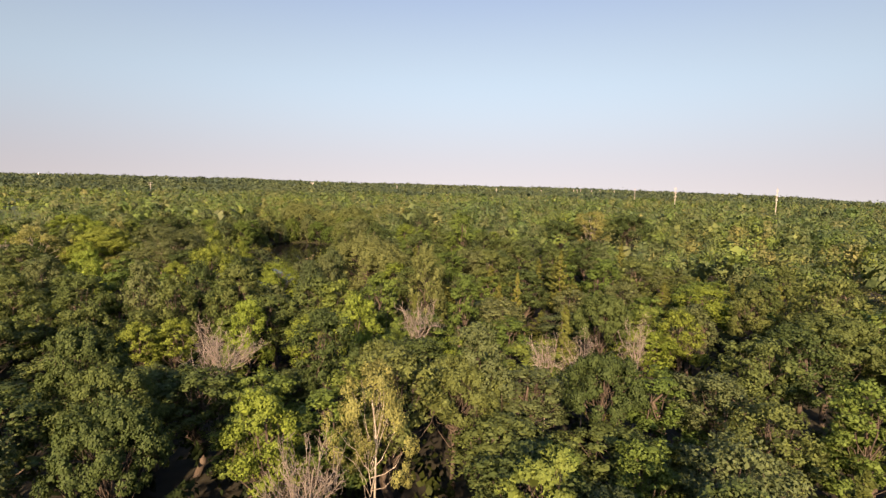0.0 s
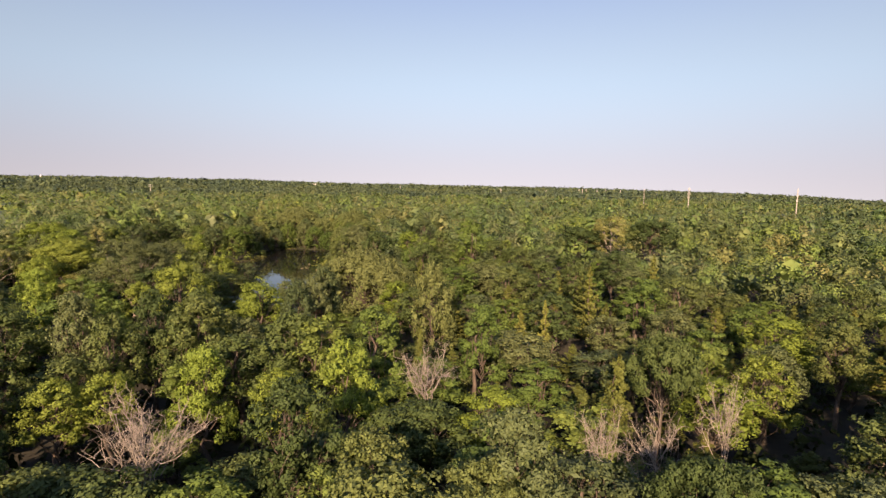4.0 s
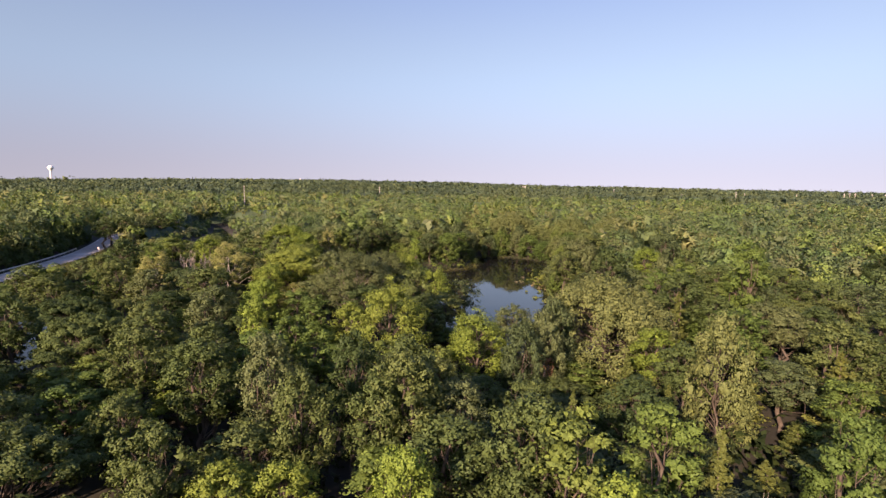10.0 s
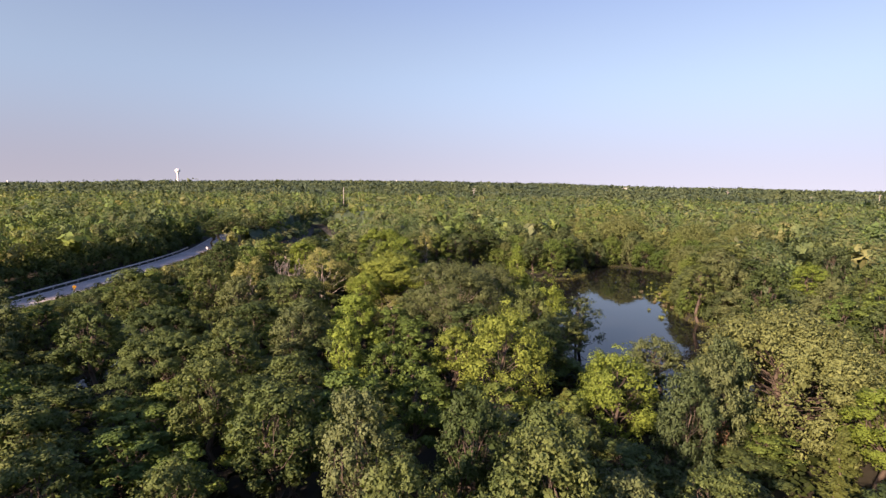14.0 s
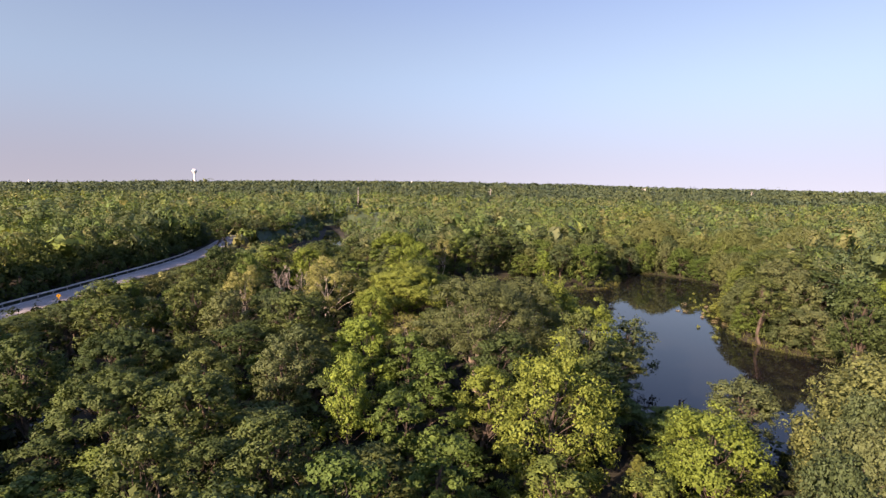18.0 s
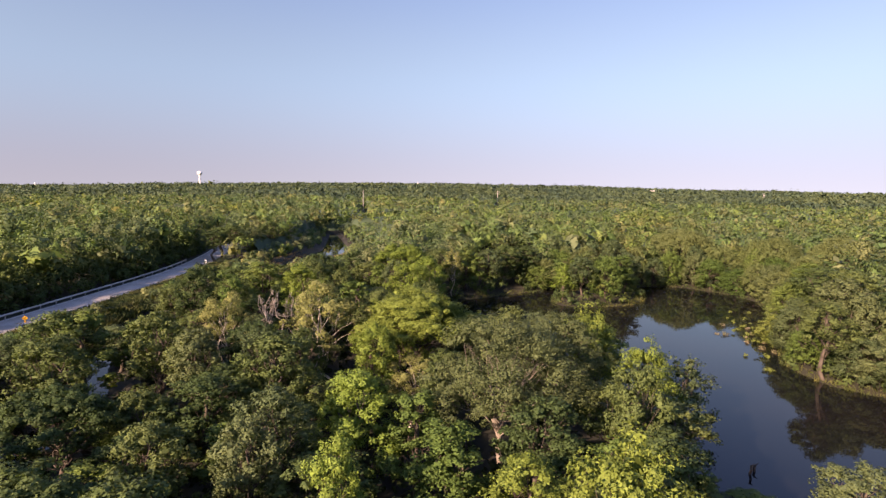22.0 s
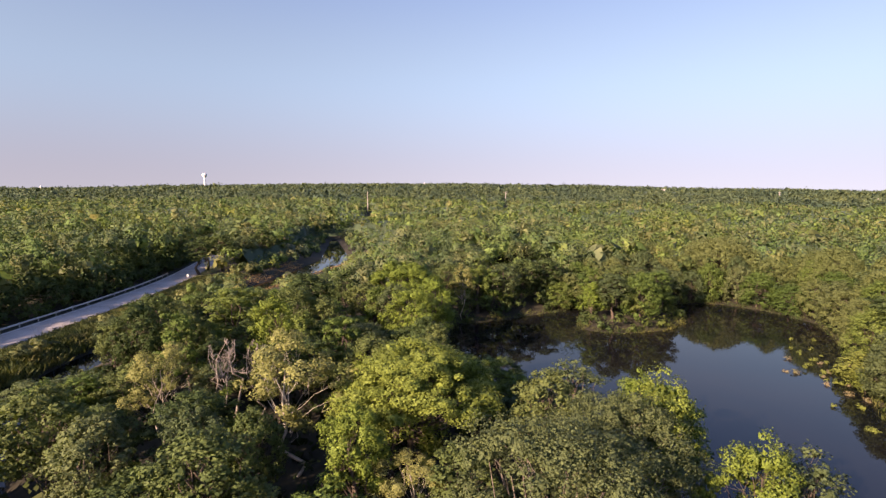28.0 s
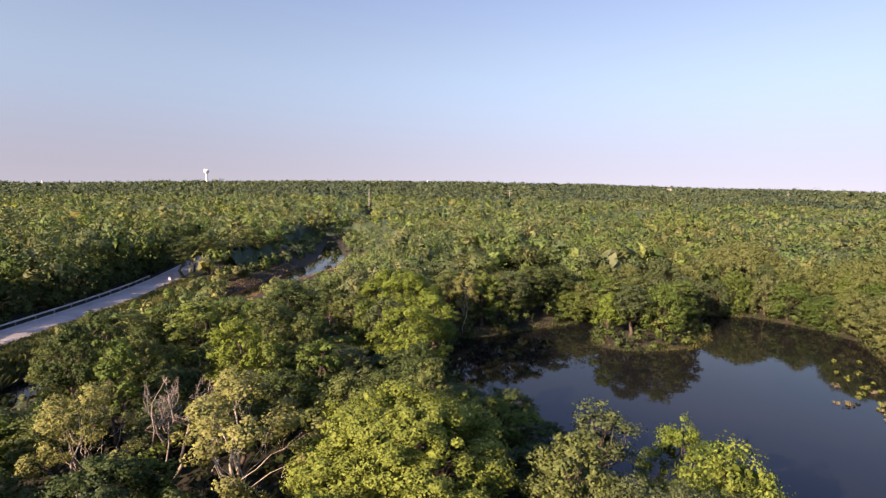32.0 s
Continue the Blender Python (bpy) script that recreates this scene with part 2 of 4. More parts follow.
RISE = np.array([-12, -2, 6, 17, 26, 24, 17, 16, 8, 0, -18, -25.0])


def inside(poly, x, y):
    """Which of the points (arrays) lie in the polygon."""
    x, y = np.asarray(x, float), np.asarray(y, float)
    r = np.zeros(x.shape, bool)
    for (ax, ay), (bx, by) in zip(poly, poly[1:] + poly[:1]):
        cross = (ay > y) != (by > y)
        with np.errstate(divide="ignore", invalid="ignore"):
            r ^= cross & (x < (bx - ax) * (y - ay) / (by - ay) + ax)
    return r


def off_line(line, x, y, widths=None):
    """The distance of points from an open line, less the line's half width."""
    x, y = np.asarray(x, float), np.asarray(y, float)
    best = np.full(x.shape, 1e9)
    widths = widths or [0] * len(line)
    for (ax, ay), (bx, by), wa, wb in zip(line, line[1:], widths, widths[1:]):
        t = np.clip(((x - ax) * (bx - ax) + (y - ay) * (by - ay)) / ((bx - ax) ** 2 + (by - ay) ** 2), 0, 1)
        best = np.minimum(best, np.hypot(x - ax - t * (bx - ax), y - ay - t * (by - ay)) - (wa + t * (wb - wa)) / 2)
    return best


def off_pond(x, y):
    """Distance from the open water's edge: negative in the water."""
    edge = off_line(POND + POND[:1], x, y)
    d = np.where(inside(POND, x, y), -edge, edge)
    isle = off_line(ISLAND + ISLAND[:1], x, y)
    return np.where(inside(ISLAND, x, y), isle, np.where(d < 0, np.maximum(d, -isle), d))


def smooth(v, a, b):
    t = np.clip((v - a) / (b - a), 0, 1)
    return t * t * (3 - 2 * t)


def land_rise(x, y):
    """The far land climbs to low wooded hills, less so to both sides."""
    x, y = np.asarray(x, float), np.asarray(y, float)
    r = np.hypot(x - CX, y - CY)
    az = np.degrees(np.arctan2(x - CX, y - CY))
    return np.interp(az, RISE_AZ, RISE) * smooth(r, 350, 1850) - np.clip(r - 2000, 0, 5000) * 0.02


def ripple(x, y):
    return (np.sin(x * 0.11 + 1.3) * np.sin(y * 0.09 + 0.4) + 0.6 * np.sin(x * 0.31 + y * 0.17) * np.sin(y * 0.27 - x * 0.12))


def ground_z(x, y):
    x, y = np.asarray(x, float), np.asarray(y, float)
    base = 0.55 + 0.25 * ripple(x, y) + land_rise(x, y) + 0.8 * smooth(off_pond(x, y), 0, 6)
    p = off_pond(x, y)
    base = np.where(p < 3, np.minimum(base, np.clip(p * 0.35, -1.5, 1.05)), base)
    c = off_line(CREEK, x, y, CREEK_W)
    base = np.where(c < 2.5, np.minimum(base, np.clip(c * 0.4, -1.2, 1.0)), base)
    road = off_line(ROAD, x, y)
    k = smooth(road, 5.5, 11)
    return base * k + (1 - k) * 0.95


def mesh_object(name, verts, faces, mat, parent=None, flat=True, facing=None):
    """A mesh from arrays of points and of faces that all have as many corners."""
    verts, faces = np.asarray(verts, np.float32), np.asarray(faces, np.int32)
    me = bpy.data.meshes.new(name)
    n, k = faces.shape
    me.vertices.add(len(verts))
    me.vertices.foreach_set("co", verts.ravel())
    me.loops.add(n * k)
    me.loops.foreach_set("vertex_index", faces.ravel())
    me.polygons.add(n)
    me.polygons.foreach_set("loop_start", np.arange(0, n * k, k, dtype=np.int32))
    if not flat:
        me.polygons.foreach_set("use_smooth", np.ones(n, bool))
    me.update(calc_edges=True)
    if facing is not None:      # soft shading over a whole clump of leaves
        me.polygons.foreach_set("use_smooth", np.ones(n, bool))
        me.normals_split_custom_set_from_vertices(facing)
    me.materials.append(mat)
    ob = new(name, me)
    ob.parent = parent
    return ob


def part(name, bm, mat, parent, label=""):
    me = bpy.data.meshes.new(name)
    bm.to_mesh(me)
    bm.free()
    me.materials.append(mat)
    ob = new(name, me)
    ob.parent = parent
    return tagged(ob, label)


def box(bm, cx, cy, cz, sx, sy, sz, bevel=0.0, turn=0.0):
    g = bmesh.ops.create_cube(bm, size=1.0)
    bmesh.ops.transform(bm, verts=g["verts"], matrix=pose(cx, cy, cz, 0, 0, turn) @ Matrix.Diagonal((sx, sy, sz, 1)))
    if bevel:
        e = list({e for v in g["verts"] for e in v.link_edges})
        bmesh.ops.bevel(bm, geom=e, offset=bevel, segments=2, affect='EDGES')
    return bm


def rod(bm, a, b, r1, r2, sides=10):
    a, b = Vector(a), Vector(b)
    g = bmesh.ops.create_cone(bm, cap_ends=True, segments=sides, radius1=r1, radius2=r2, depth=(b - a).length)
    m = Matrix.Translation((a + b) / 2) @ (b - a).to_track_quat("Z", "Y").to_matrix().to_4x4()
    bmesh.ops.transform(bm, verts=g["verts"], matrix=m)
    return bm


def grid(xs, ys):
    gx, gy = np.meshgrid(xs, ys)
    v = np.stack([gx.ravel(), gy.ravel(), np.zeros(gx.size)], 1)
    w, h = len(xs), len(ys)
    i = (np.arange(h - 1)[:, None] * w + np.arange(w - 1)[None]).ravel()
    return v, np.stack([i, i + 1, i + 1 + w, i + w], 1)


# ground: one sheet, fine near the flight line and coarse to the horizon
near_x = np.concatenate([-np.geomspace(4400, 165, 26), np.arange(-160, 160, 2.5), np.geomspace(165, 4400, 26)])
near_y = np.concatenate([-np.geomspace(4400, 175, 20), np.arange(-170, 330, 2.5), np.geomspace(335, 4400, 24)])
gv, gf = grid(near_x, near_y)
gv[:, 2] = ground_z(gv[:, 0], gv[:, 1])
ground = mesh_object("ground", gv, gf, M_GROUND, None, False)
tagged(ground, "leaf litter and wet soil under the woodland, darkened for tree shade", "ground", "", "structure")


def water_sheet(name, x0, x1, y0, y1, label):
    v, f = grid(np.linspace(x0, x1, 12), np.linspace(y0, y1, 12))
    return tagged(mesh_object(name, v, f, M_WATER, None, False), label, "water", "", "structure")


water_sheet("water_pond", -12, 76, 0, 116, "still dark pond water reflecting the trees and the sky")
water_sheet("water_creek", -72, -12.01, -6, 262, "shallow flood water of the creek beside the road")


def ribbon(name, line, left, right, z, mat, step=4.0):
    """A strip along a line between two offsets to its left (negative) and right."""
    pts = []
    for (ax, ay), (bx, by) in zip(line, line[1:]):
        n = max(1, int(math.hypot(bx - ax, by - ay) / step))
        pts += [(ax + (bx - ax) * i / n, ay + (by - ay) * i / n) for i in range(n)]
    pts.append(line[-1])
    p = np.array(pts)
    for _ in range(6):
        p[1:-1] = (p[:-2] + 2 * p[1:-1] + p[2:]) / 4
    d = np.gradient(p, axis=0)
    d /= np.linalg.norm(d, axis=1)[:, None]
    nrm = np.stack([d[:, 1], -d[:, 0]], 1)
    a, b = p + nrm * left, p + nrm * right
    v = np.concatenate([np.c_[a, np.full(len(a), z)], np.c_[b, np.full(len(b), z)]])
    i = np.arange(len(p) - 1)
    return p, nrm, mesh_object(name, v, np.stack([i, i + len(p), i + len(p) + 1, i + 1], 1), mat)


road_line, road_n, road = ribbon("road", ROAD, -3.6, 3.6, 1.06, M_ASPHALT)
tagged(road, "worn pale grey two-lane asphalt road on a low bank", "road", "", "structure")
_, _, verge = ribbon("verge", ROAD, 3.6, 7.6, 1.02, M_VERGE)
tagged(verge, "rough green grass verge beside the road", "verge", "", "structure")
_, _, edge_line = ribbon("edge_line", ROAD, -3.3, -3.18, 1.066, M_WHITE)
tagged(edge_line, "worn white painted line along the road edge", "road marking", "", "structure")

# ---- trees ----
RNG = np.random.default_rng(7)


def unit(v):
    return v / np.maximum(np.linalg.norm(v, axis=-1, keepdims=True), 1e-9)


def leaf_quads(rng, centres, outward, size, spread=0.75, droop=0.15):
    """Folded, uneven four-cornered leaf sprays at the centres, turned roughly outwards."""
    n = len(centres)
    nrm = unit(outward + spread * rng.normal(size=(n, 3)) + np.array([0, 0, 0.35]))
    t = unit(np.cross(nrm, rng.normal(size=(n, 3))))
    b = np.cross(nrm, t)
    s = size * rng.uniform(0.6, 1.35, (n, 1))
    j = lambda: rng.uniform(0.7, 1.25, (n, 1))
    q = np.stack([centres - t * s * 0.75 * j(), centres - b * s * 0.45 * j() - nrm * s * droop,
                  centres + t * s * 0.75 * j(), centres + b * s * 0.45 * j() - nrm * s * droop], 1)
    return q.reshape(-1, 3), np.arange(4 * n).reshape(n, 4)


def lobes_of(rng, kind, height, radius):
    """Centres and radii of the clumps that make up a crown."""
    out = []
    if kind == "round":
        n = 19
        for i in range(n):
            a, u = i * 2.4 + rng.uniform(-0.4, 0.4), (i + 0.5) / n
            z = height * (0.5 + 0.42 * u)
            rr = radius * 0.72 * math.sqrt(max(0.02, 1 - (2.0 * u - 0.75) ** 2 / 1.7)) * rng.uniform(0.7, 1.15)
            out.append((rr * math.cos(a), rr * math.sin(a), z, radius * rng.uniform(0.24, 0.4)))
        out.append((0, 0, height * 0.9, radius * 0.42))
        out.append((0, 0, height * 0.68, radius * 0.62))
    elif kind == "tall":
        n = 14
        for i in range(n):
            a, u = i * 2.4 + rng.uniform(-0.5, 0.5), (i + 0.5) / n
            z = height * (0.36 + 0.58 * u)
            rr = radius * (0.75 - 0.5 * u) * rng.uniform(0.6, 1.25)
            out.append((rr * math.cos(a), rr * math.sin(a), z, radius * rng.uniform(0.3, 0.45) * (1.1 - 0.3 * u)))
        out.append((0, 0, height * 0.6, radius * 0.5))
    elif kind == "spread":
        n = 20
        for i in range(n):
            a, u = i * 2.4 + rng.uniform(-0.4, 0.4), (i + 0.5) / n
            rr = radius * 0.85 * math.sqrt(u) * rng.uniform(0.85, 1.1)
            z = height * (0.92 - 0.27 * u * u + rng.uniform(-0.07, 0.05))
            out.append((rr * math.cos(a), rr * math.sin(a), z, radius * rng.uniform(0.2, 0.32)))
        for i in range(16):
            a, rr = i * 2.4, radius * rng.uniform(0.5, 0.85)
            out.append((rr * math.cos(a), rr * math.sin(a), height * rng.uniform(0.48, 0.7), radius * rng.uniform(0.2, 0.28)))
    elif kind == "dome":
        n = 72
        for i in range(n):
            a, u = i * 2.4 + rng.uniform(-0.3, 0.3), (i + 0.5) / n
            rr = radius * 0.84 * math.sqrt(u)
            z = height * (0.3 + 0.58 * math.sqrt(max(0.0, 1 - 0.95 * u)) + rng.uniform(-0.03, 0.03))
            out.append((rr * math.cos(a), rr * math.sin(a), z, radius * rng.uniform(0.17, 0.25)))
        for i in range(40):
            a, z = i * 0.314, (0.34, 0.16)[i % 2]
            out.append((radius * 0.83 * math.cos(a), radius * 0.83 * math.sin(a), height * z, radius * rng.uniform(0.16, 0.22)))
    elif kind == "full":
        n = 30
        for i in range(n):
            a, u = i * 2.4 + rng.uniform(-0.4, 0.4), (i + 0.5) / n
            z = height * (0.16 + 0.74 * u)
            rr = radius * 0.76 * math.sqrt(max(0.03, 1 - max(0.0, u - 0.25) ** 2 / 0.6)) * rng.uniform(0.8, 1.12)
            out.append((rr * math.cos(a), rr * math.sin(a), z, radius * rng.uniform(0.24, 0.36)))
        out.append((0, 0, height * 0.9, radius * 0.38))
    elif kind == "clumpy":
        for i in range(34):
            a, rr = i * 2.4, radius * 0.84 * math.sqrt((i + 0.5) / 34)
            z = height * (0.42 + 0.5 * math.sqrt(max(0.0, 1 - (rr / radius) ** 2)) * rng.uniform(0.55, 1.0))
            out.append((rr * math.cos(a), rr * math.sin(a), z, radius * rng.uniform(0.15, 0.27)))
    elif kind == "sparse":
        n = 18
        for i in range(n):
            a, u = i * 2.4 + rng.uniform(-0.5, 0.5), (i + 0.5) / n
            z = height * (0.48 + 0.47 * u)
            rr = radius * (1.0 - 0.65 * u * u) * rng.uniform(0.45, 1.0)
            out.append((rr * math.cos(a), rr * math.sin(a), z, radius * rng.uniform(0.2, 0.32)))
    elif kind == "shrub":
        for i in range(8):
            a = i * 2.4
            rr = radius * rng.uniform(0.1, 0.75)
            out.append((rr * math.cos(a), rr * math.sin(a), height * rng.uniform(0.3, 0.78), radius * rng.uniform(0.3, 0.5)))
    return np.array(out)


def crown_points(rng, lobes, n, clump=0.5, squash=0.95):
    """Leaf places in small clumps that sit on the lobes' outsides, and the way that each leaf faces."""
    w = lobes[:, 3] ** 2
    m = max(20, int(2.1 * w.sum() / clump ** 2))
    k = rng.choice(len(lobes), m, p=w / w.sum())
    d = unit(rng.normal(size=(m, 3)) + np.array([0, 0, 0.45]))
    mid = np.average(lobes[:, :3], 0, w)
    out = unit(lobes[k, :3] - mid)
    d = np.where((d * out).sum(1, keepdims=True) < -0.35, -d, d)
    at = d * lobes[k, 3:4] * rng.uniform(0.62, 1.16, (m, 1))
    at[:, 2] *= squash
    at += lobes[k, :3]
    size = clump * rng.uniform(0.6, 1.3, (m, 1))
    j = rng.integers(0, m, n)
    e = unit(rng.normal(size=(n, 3)))
    off = e * size[j] * np.cbrt(rng.uniform(0.15, 1, (n, 1)))
    off[:, 2] *= 0.8
    return at[j] + off, unit(d[j] * 0.6 + e * 0.6 + rng.normal(size=(n, 3)) * 0.28)


def tube(points, radii, sides=5):
    """A tapered, bent limb as points and four-cornered faces."""
    p = np.asarray(points, float)
    d = unit(np.gradient(p, axis=0))
    up = np.where(np.abs(d[:, 2:3]) > 0.9, np.array([[1.0, 0, 0]]), np.array([[0, 0, 1.0]]))
    a = unit(np.cross(d, up))
    b = np.cross(d, a)
    ang = np.arange(sides) * 2 * math.pi / sides
    v = p[:, None] + (a[:, None] * np.cos(ang)[None, :, None] + b[:, None] * np.sin(ang)[None, :, None]) * np.asarray(radii)[:, None, None]
    f = []
    for i in range(len(p) - 1):
        for j in range(sides):
            k = (j + 1) % sides
            f.append((i * sides + j, i * sides + k, (i + 1) * sides + k, (i + 1) * sides + j))
    return v.reshape(-1, 3), np.array(f)


def limb(rng, a, b, r1, r2, bend=0.12, n=5, sides=4):
    a, b = np.asarray(a, float), np.asarray(b, float)
    ln = np.linalg.norm(b - a)
    t = np.linspace(0, 1, n)[:, None]
    p = a + (b - a) * t
    p += np.sin(t * math.pi) * rng.normal(size=3) * ln * bend
    p[1:-1] += rng.normal(size=(n - 2, 3)) * ln * 0.03
    return tube(p, r1 + (r2 - r1) * t[:, 0], sides)


def join(pieces):
    vs, fs, o = [], [], 0
    for v, f in pieces:
        vs.append(v)
        fs.append(np.asarray(f) + o)
        o += len(v)
    return np.concatenate(vs), np.concatenate(fs)


def tree(name, kind, height, radius, n, size, leaf_mat, bark, label, category="tree", seed=0, group="", stem=0.02, core=0.66):
    """A tree at the origin: trunk, branches and a crown of leaf sprays."""
    rng = np.random.default_rng(seed)
    base = new(name)
    lobes = lobes_of(rng, kind, height, radius)
    lean = rng.normal(size=2) * height * 0.02
    top = np.array([lean[0], lean[1], height * (0.8 if kind != "spread" else 0.45)])
    r0 = height * stem
    mesh_object("trunk", *limb(rng, (0, 0, -0.6), top, r0 * 1.25, r0 * (0.3 if kind != "spread" else 0.75), 0.03, 7), bark, base, False)
    pieces = []
    for lx, ly, lz, lr in lobes:
        h0 = min(lz * rng.uniform(0.45, 0.7), top[2] * 0.95)
        s = np.array([lean[0], lean[1], 0]) * h0 / height
        tip = np.array([lx, ly, lz - lr * 0.1])
        pieces.append(limb(rng, s + (0, 0, h0), tip, r0 * 0.24, r0 * 0.05, 0.1))
        for _ in range(3):
            mid = (s + (0, 0, h0)) * 0.35 + tip * 0.65
            pieces.append(limb(rng, mid, tip + unit(rng.normal(size=3) + (0, 0, 0.4)) * lr * 0.7, r0 * 0.07, r0 * 0.02, 0.1, 3, 3))
    mesh_object("branchwork", *join(pieces), bark, base, False)
    c, d = crown_points(rng, lobes, n, min(0.15 * radius, 0.62))
    quads = leaf_quads(rng, c, d, size, 0.45)
    pieces, facing = [quads], [np.repeat(d, 4, 0)]
    if core:        # shaded inner foliage
        k = rng.integers(0, len(lobes), int(n * 0.07))
        e = unit(rng.normal(size=(len(k), 3)))
        inner = lobes[k, :3] + e * lobes[k, 3:4] * rng.uniform(0.05, 0.5, (len(k), 1)) * np.array([1, 1, 0.75])
        pieces.append(leaf_quads(rng, inner, e, size * 2.4, 0.6))
        facing.append(np.repeat(e, 4, 0))
    mesh_object("crown", *join(pieces), leaf_mat, base, True, np.concatenate(facing))
    return tagged(base, label, category, group)


def cedar(name, height, radius, n, size, label, seed=0, group=""):
    rng = np.random.default_rng(seed)
    base = new(name)
    mesh_object("trunk", *limb(rng, (0, 0, -0.5), (0, 0, height * 0.95), height * 0.018, height * 0.004, 0.01, 6), M_BARK, base, False)
    tiers = 46
    k = rng.integers(0, tiers, n)
    u = (k + 0.5) / tiers
    ang = k * 2.399 + rng.normal(size=n) * 0.35
    reach = radius * (1 - u) ** 0.75 * (0.75 + 0.35 * np.sin(k * 7.1)) * np.sqrt(rng.uniform(0.12, 1, n))
    c = np.stack([np.cos(ang) * reach, np.sin(ang) * reach, height * (0.08 + 0.9 * u) + reach * 0.55 + rng.normal(size=n) * 0.08], 1)
    out = np.stack([np.cos(ang) * 0.5, np.sin(ang) * 0.5, np.full(n, 0.5)], 1)
    mesh_object("crown", *leaf_quads(rng, c, out, size, 0.5), M_CEDAR, base)
    return tagged(base, label, "tree", group)


def dead_tree(name, height, radius, label, seed=0, mat=None, limbs=11, group=""):
    rng = np.random.default_rng(seed)
    mat = mat or M_DEADWOOD
    base = new(name)
    mesh_object("trunk", *limb(rng, (0, 0, -0.6), (rng.normal() * 0.4, rng.normal() * 0.4, height * 0.8), height * 0.0095, height * 0.003, 0.03, 7), mat, base, False)
    pieces = []
    for i in range(limbs):
        a, h0 = i * 2.4 + rng.uniform(-0.4, 0.4), height * rng.uniform(0.3, 0.66)
        far_ = rng.uniform(0.4, 1)
        tip = np.array([math.cos(a) * radius * far_, math.sin(a) * radius * far_, height * (1.0 - 0.33 * far_ * far_ + rng.uniform(-0.08, 0.0))])
        s = np.array([0, 0, h0])
        pieces.append(limb(rng, s, tip, height * 0.0038, height * 0.0012, 0.05, 6))
        for _ in range(9):
            m = s + (tip - s) * rng.uniform(0.25, 0.95)
            e = m + unit(rng.normal(size=3) * 0.8 + (tip - s) / np.linalg.norm(tip - s) * 1.3 + (0, 0, 0.5)) * radius * rng.uniform(0.25, 0.55)
            pieces.append(limb(rng, m, e, height * 0.0019, height * 0.0008, 0.06, 4, 3))
            for _ in range(3):
                m2 = m + (e - m) * rng.uniform(0.3, 0.95)
                pieces.append(limb(rng, m2, m2 + unit(rng.normal(size=3) + (0, 0, 0.7)) * radius * 0.22, height * 0.0011, height * 0.0006, 0.05, 3, 3))
    mesh_object("branchwork", *join(pieces), mat, base, False)
    return tagged(base, label, "dead tree", group)


# models stand far below the ground sheet's centre until they are moved to their first place
MODELS = {}


def model(key, ob, height):
    MODELS[key] = [ob, height, False]


BROAD = "broadleaf trees of the wood"
for i in range(4):
    model("oak%d" % i, tree("oak_tree", "round", 14, 3.2, 7600, 0.165, M_OAK, M_BARK, "dark green oak with a lumpy dense crown in the wood", seed=10 + i, group=BROAD), 14)
for i in range(3):
    model("ash%d" % i, tree("slender_tree", "tall", 14, 3.0, 7400, 0.165, M_GREEN, M_BARK, "fresh green upright leafy tree in the wood", seed=20 + i, group=BROAD), 14)
for i in range(2):
    model("olive%d" % i, tree("grey_green_tree", "round", 14, 3.2, 7400, 0.16, M_OLIVE, M_BARK, "grey-olive leafy tree with a rounded crown", seed=30 + i, group=BROAD), 14)
for i in range(2):
    model("yellow%d" % i, tree("yellow_green_tree", "round", 14, 3.2, 8500, 0.155, M_YELLOW, M_BARK, "bright yellow-green leafy tree catching the sun", seed=40 + i, group=BROAD), 14)
model("oakbig", tree("oak_tree", "clumpy", 15, 5.2, 21000, 0.165, M_OAK, M_BARK, "large dark green oak with a broad lumpy crown", seed=48, group=BROAD), 15)
model("lime", tree("broadleaf_tree", "tall", 12, 3.4, 9000, 0.155, M_LIME, M_BARK, "bright lime-green tree with layered leafy branches", seed=47), 12)
model("yellowbig", tree("broadleaf_tree", "clumpy", 17, 6.5, 52000, 0.125, M_YELLOW, M_BARK, "large bright yellow-green leafy tree near the pond", seed=45), 17)
model("spread", tree("broadleaf_tree", "spread", 16, 7.0, 46000, 0.112, M_SPREAD, M_BARK_LIMB, "wide grey-olive tree with heavy bent limbs", seed=50, stem=0.02, core=0.3), 16)
model("dome", tree("oak_tree", "dome", 12.5, 9.5, 60000, 0.19, M_DOME, M_BARK, "broad domed olive-green oak beside the pond", seed=51, stem=0.03), 12.5)
for i in range(2):
    model("pale%d" % i, tree("broadleaf_tree", "sparse", 15, 4.2, 12000, 0.13, M_PALE, M_BARK_PALE, "thin pale tree with whitish branches showing through the leaves", seed=60 + i, group="pale trees", core=0, stem=0.0105), 15)
for i, (mat_, say_) in enumerate(((M_OLIVE, "grey-olive"), (M_DOME, "sunlit olive-green"), (M_GREEN, "fresh green"))):
    model("full%d" % i, tree("shore_tree", "full", 10, 4.2, 11000, 0.175, mat_, M_BARK, say_ + " tree leafy down to the pond's edge", seed=54 + i, group="trees on the pond shore"), 10)
model("yfull", tree("yellow_green_tree", "full", 12, 4.2, 15000, 0.14, M_YELLOW, M_BARK, "bright yellow-green tree leafy almost to the ground", seed=58), 12)
for i in range(2):
    model("willow%d" % i, tree("broadleaf_tree", "tall", 12, 2.8, 2000, 0.17, M_OLIVE, M_BARK, "thin feathery tree at the water's edge", seed=66 + i, core=0.4), 12)
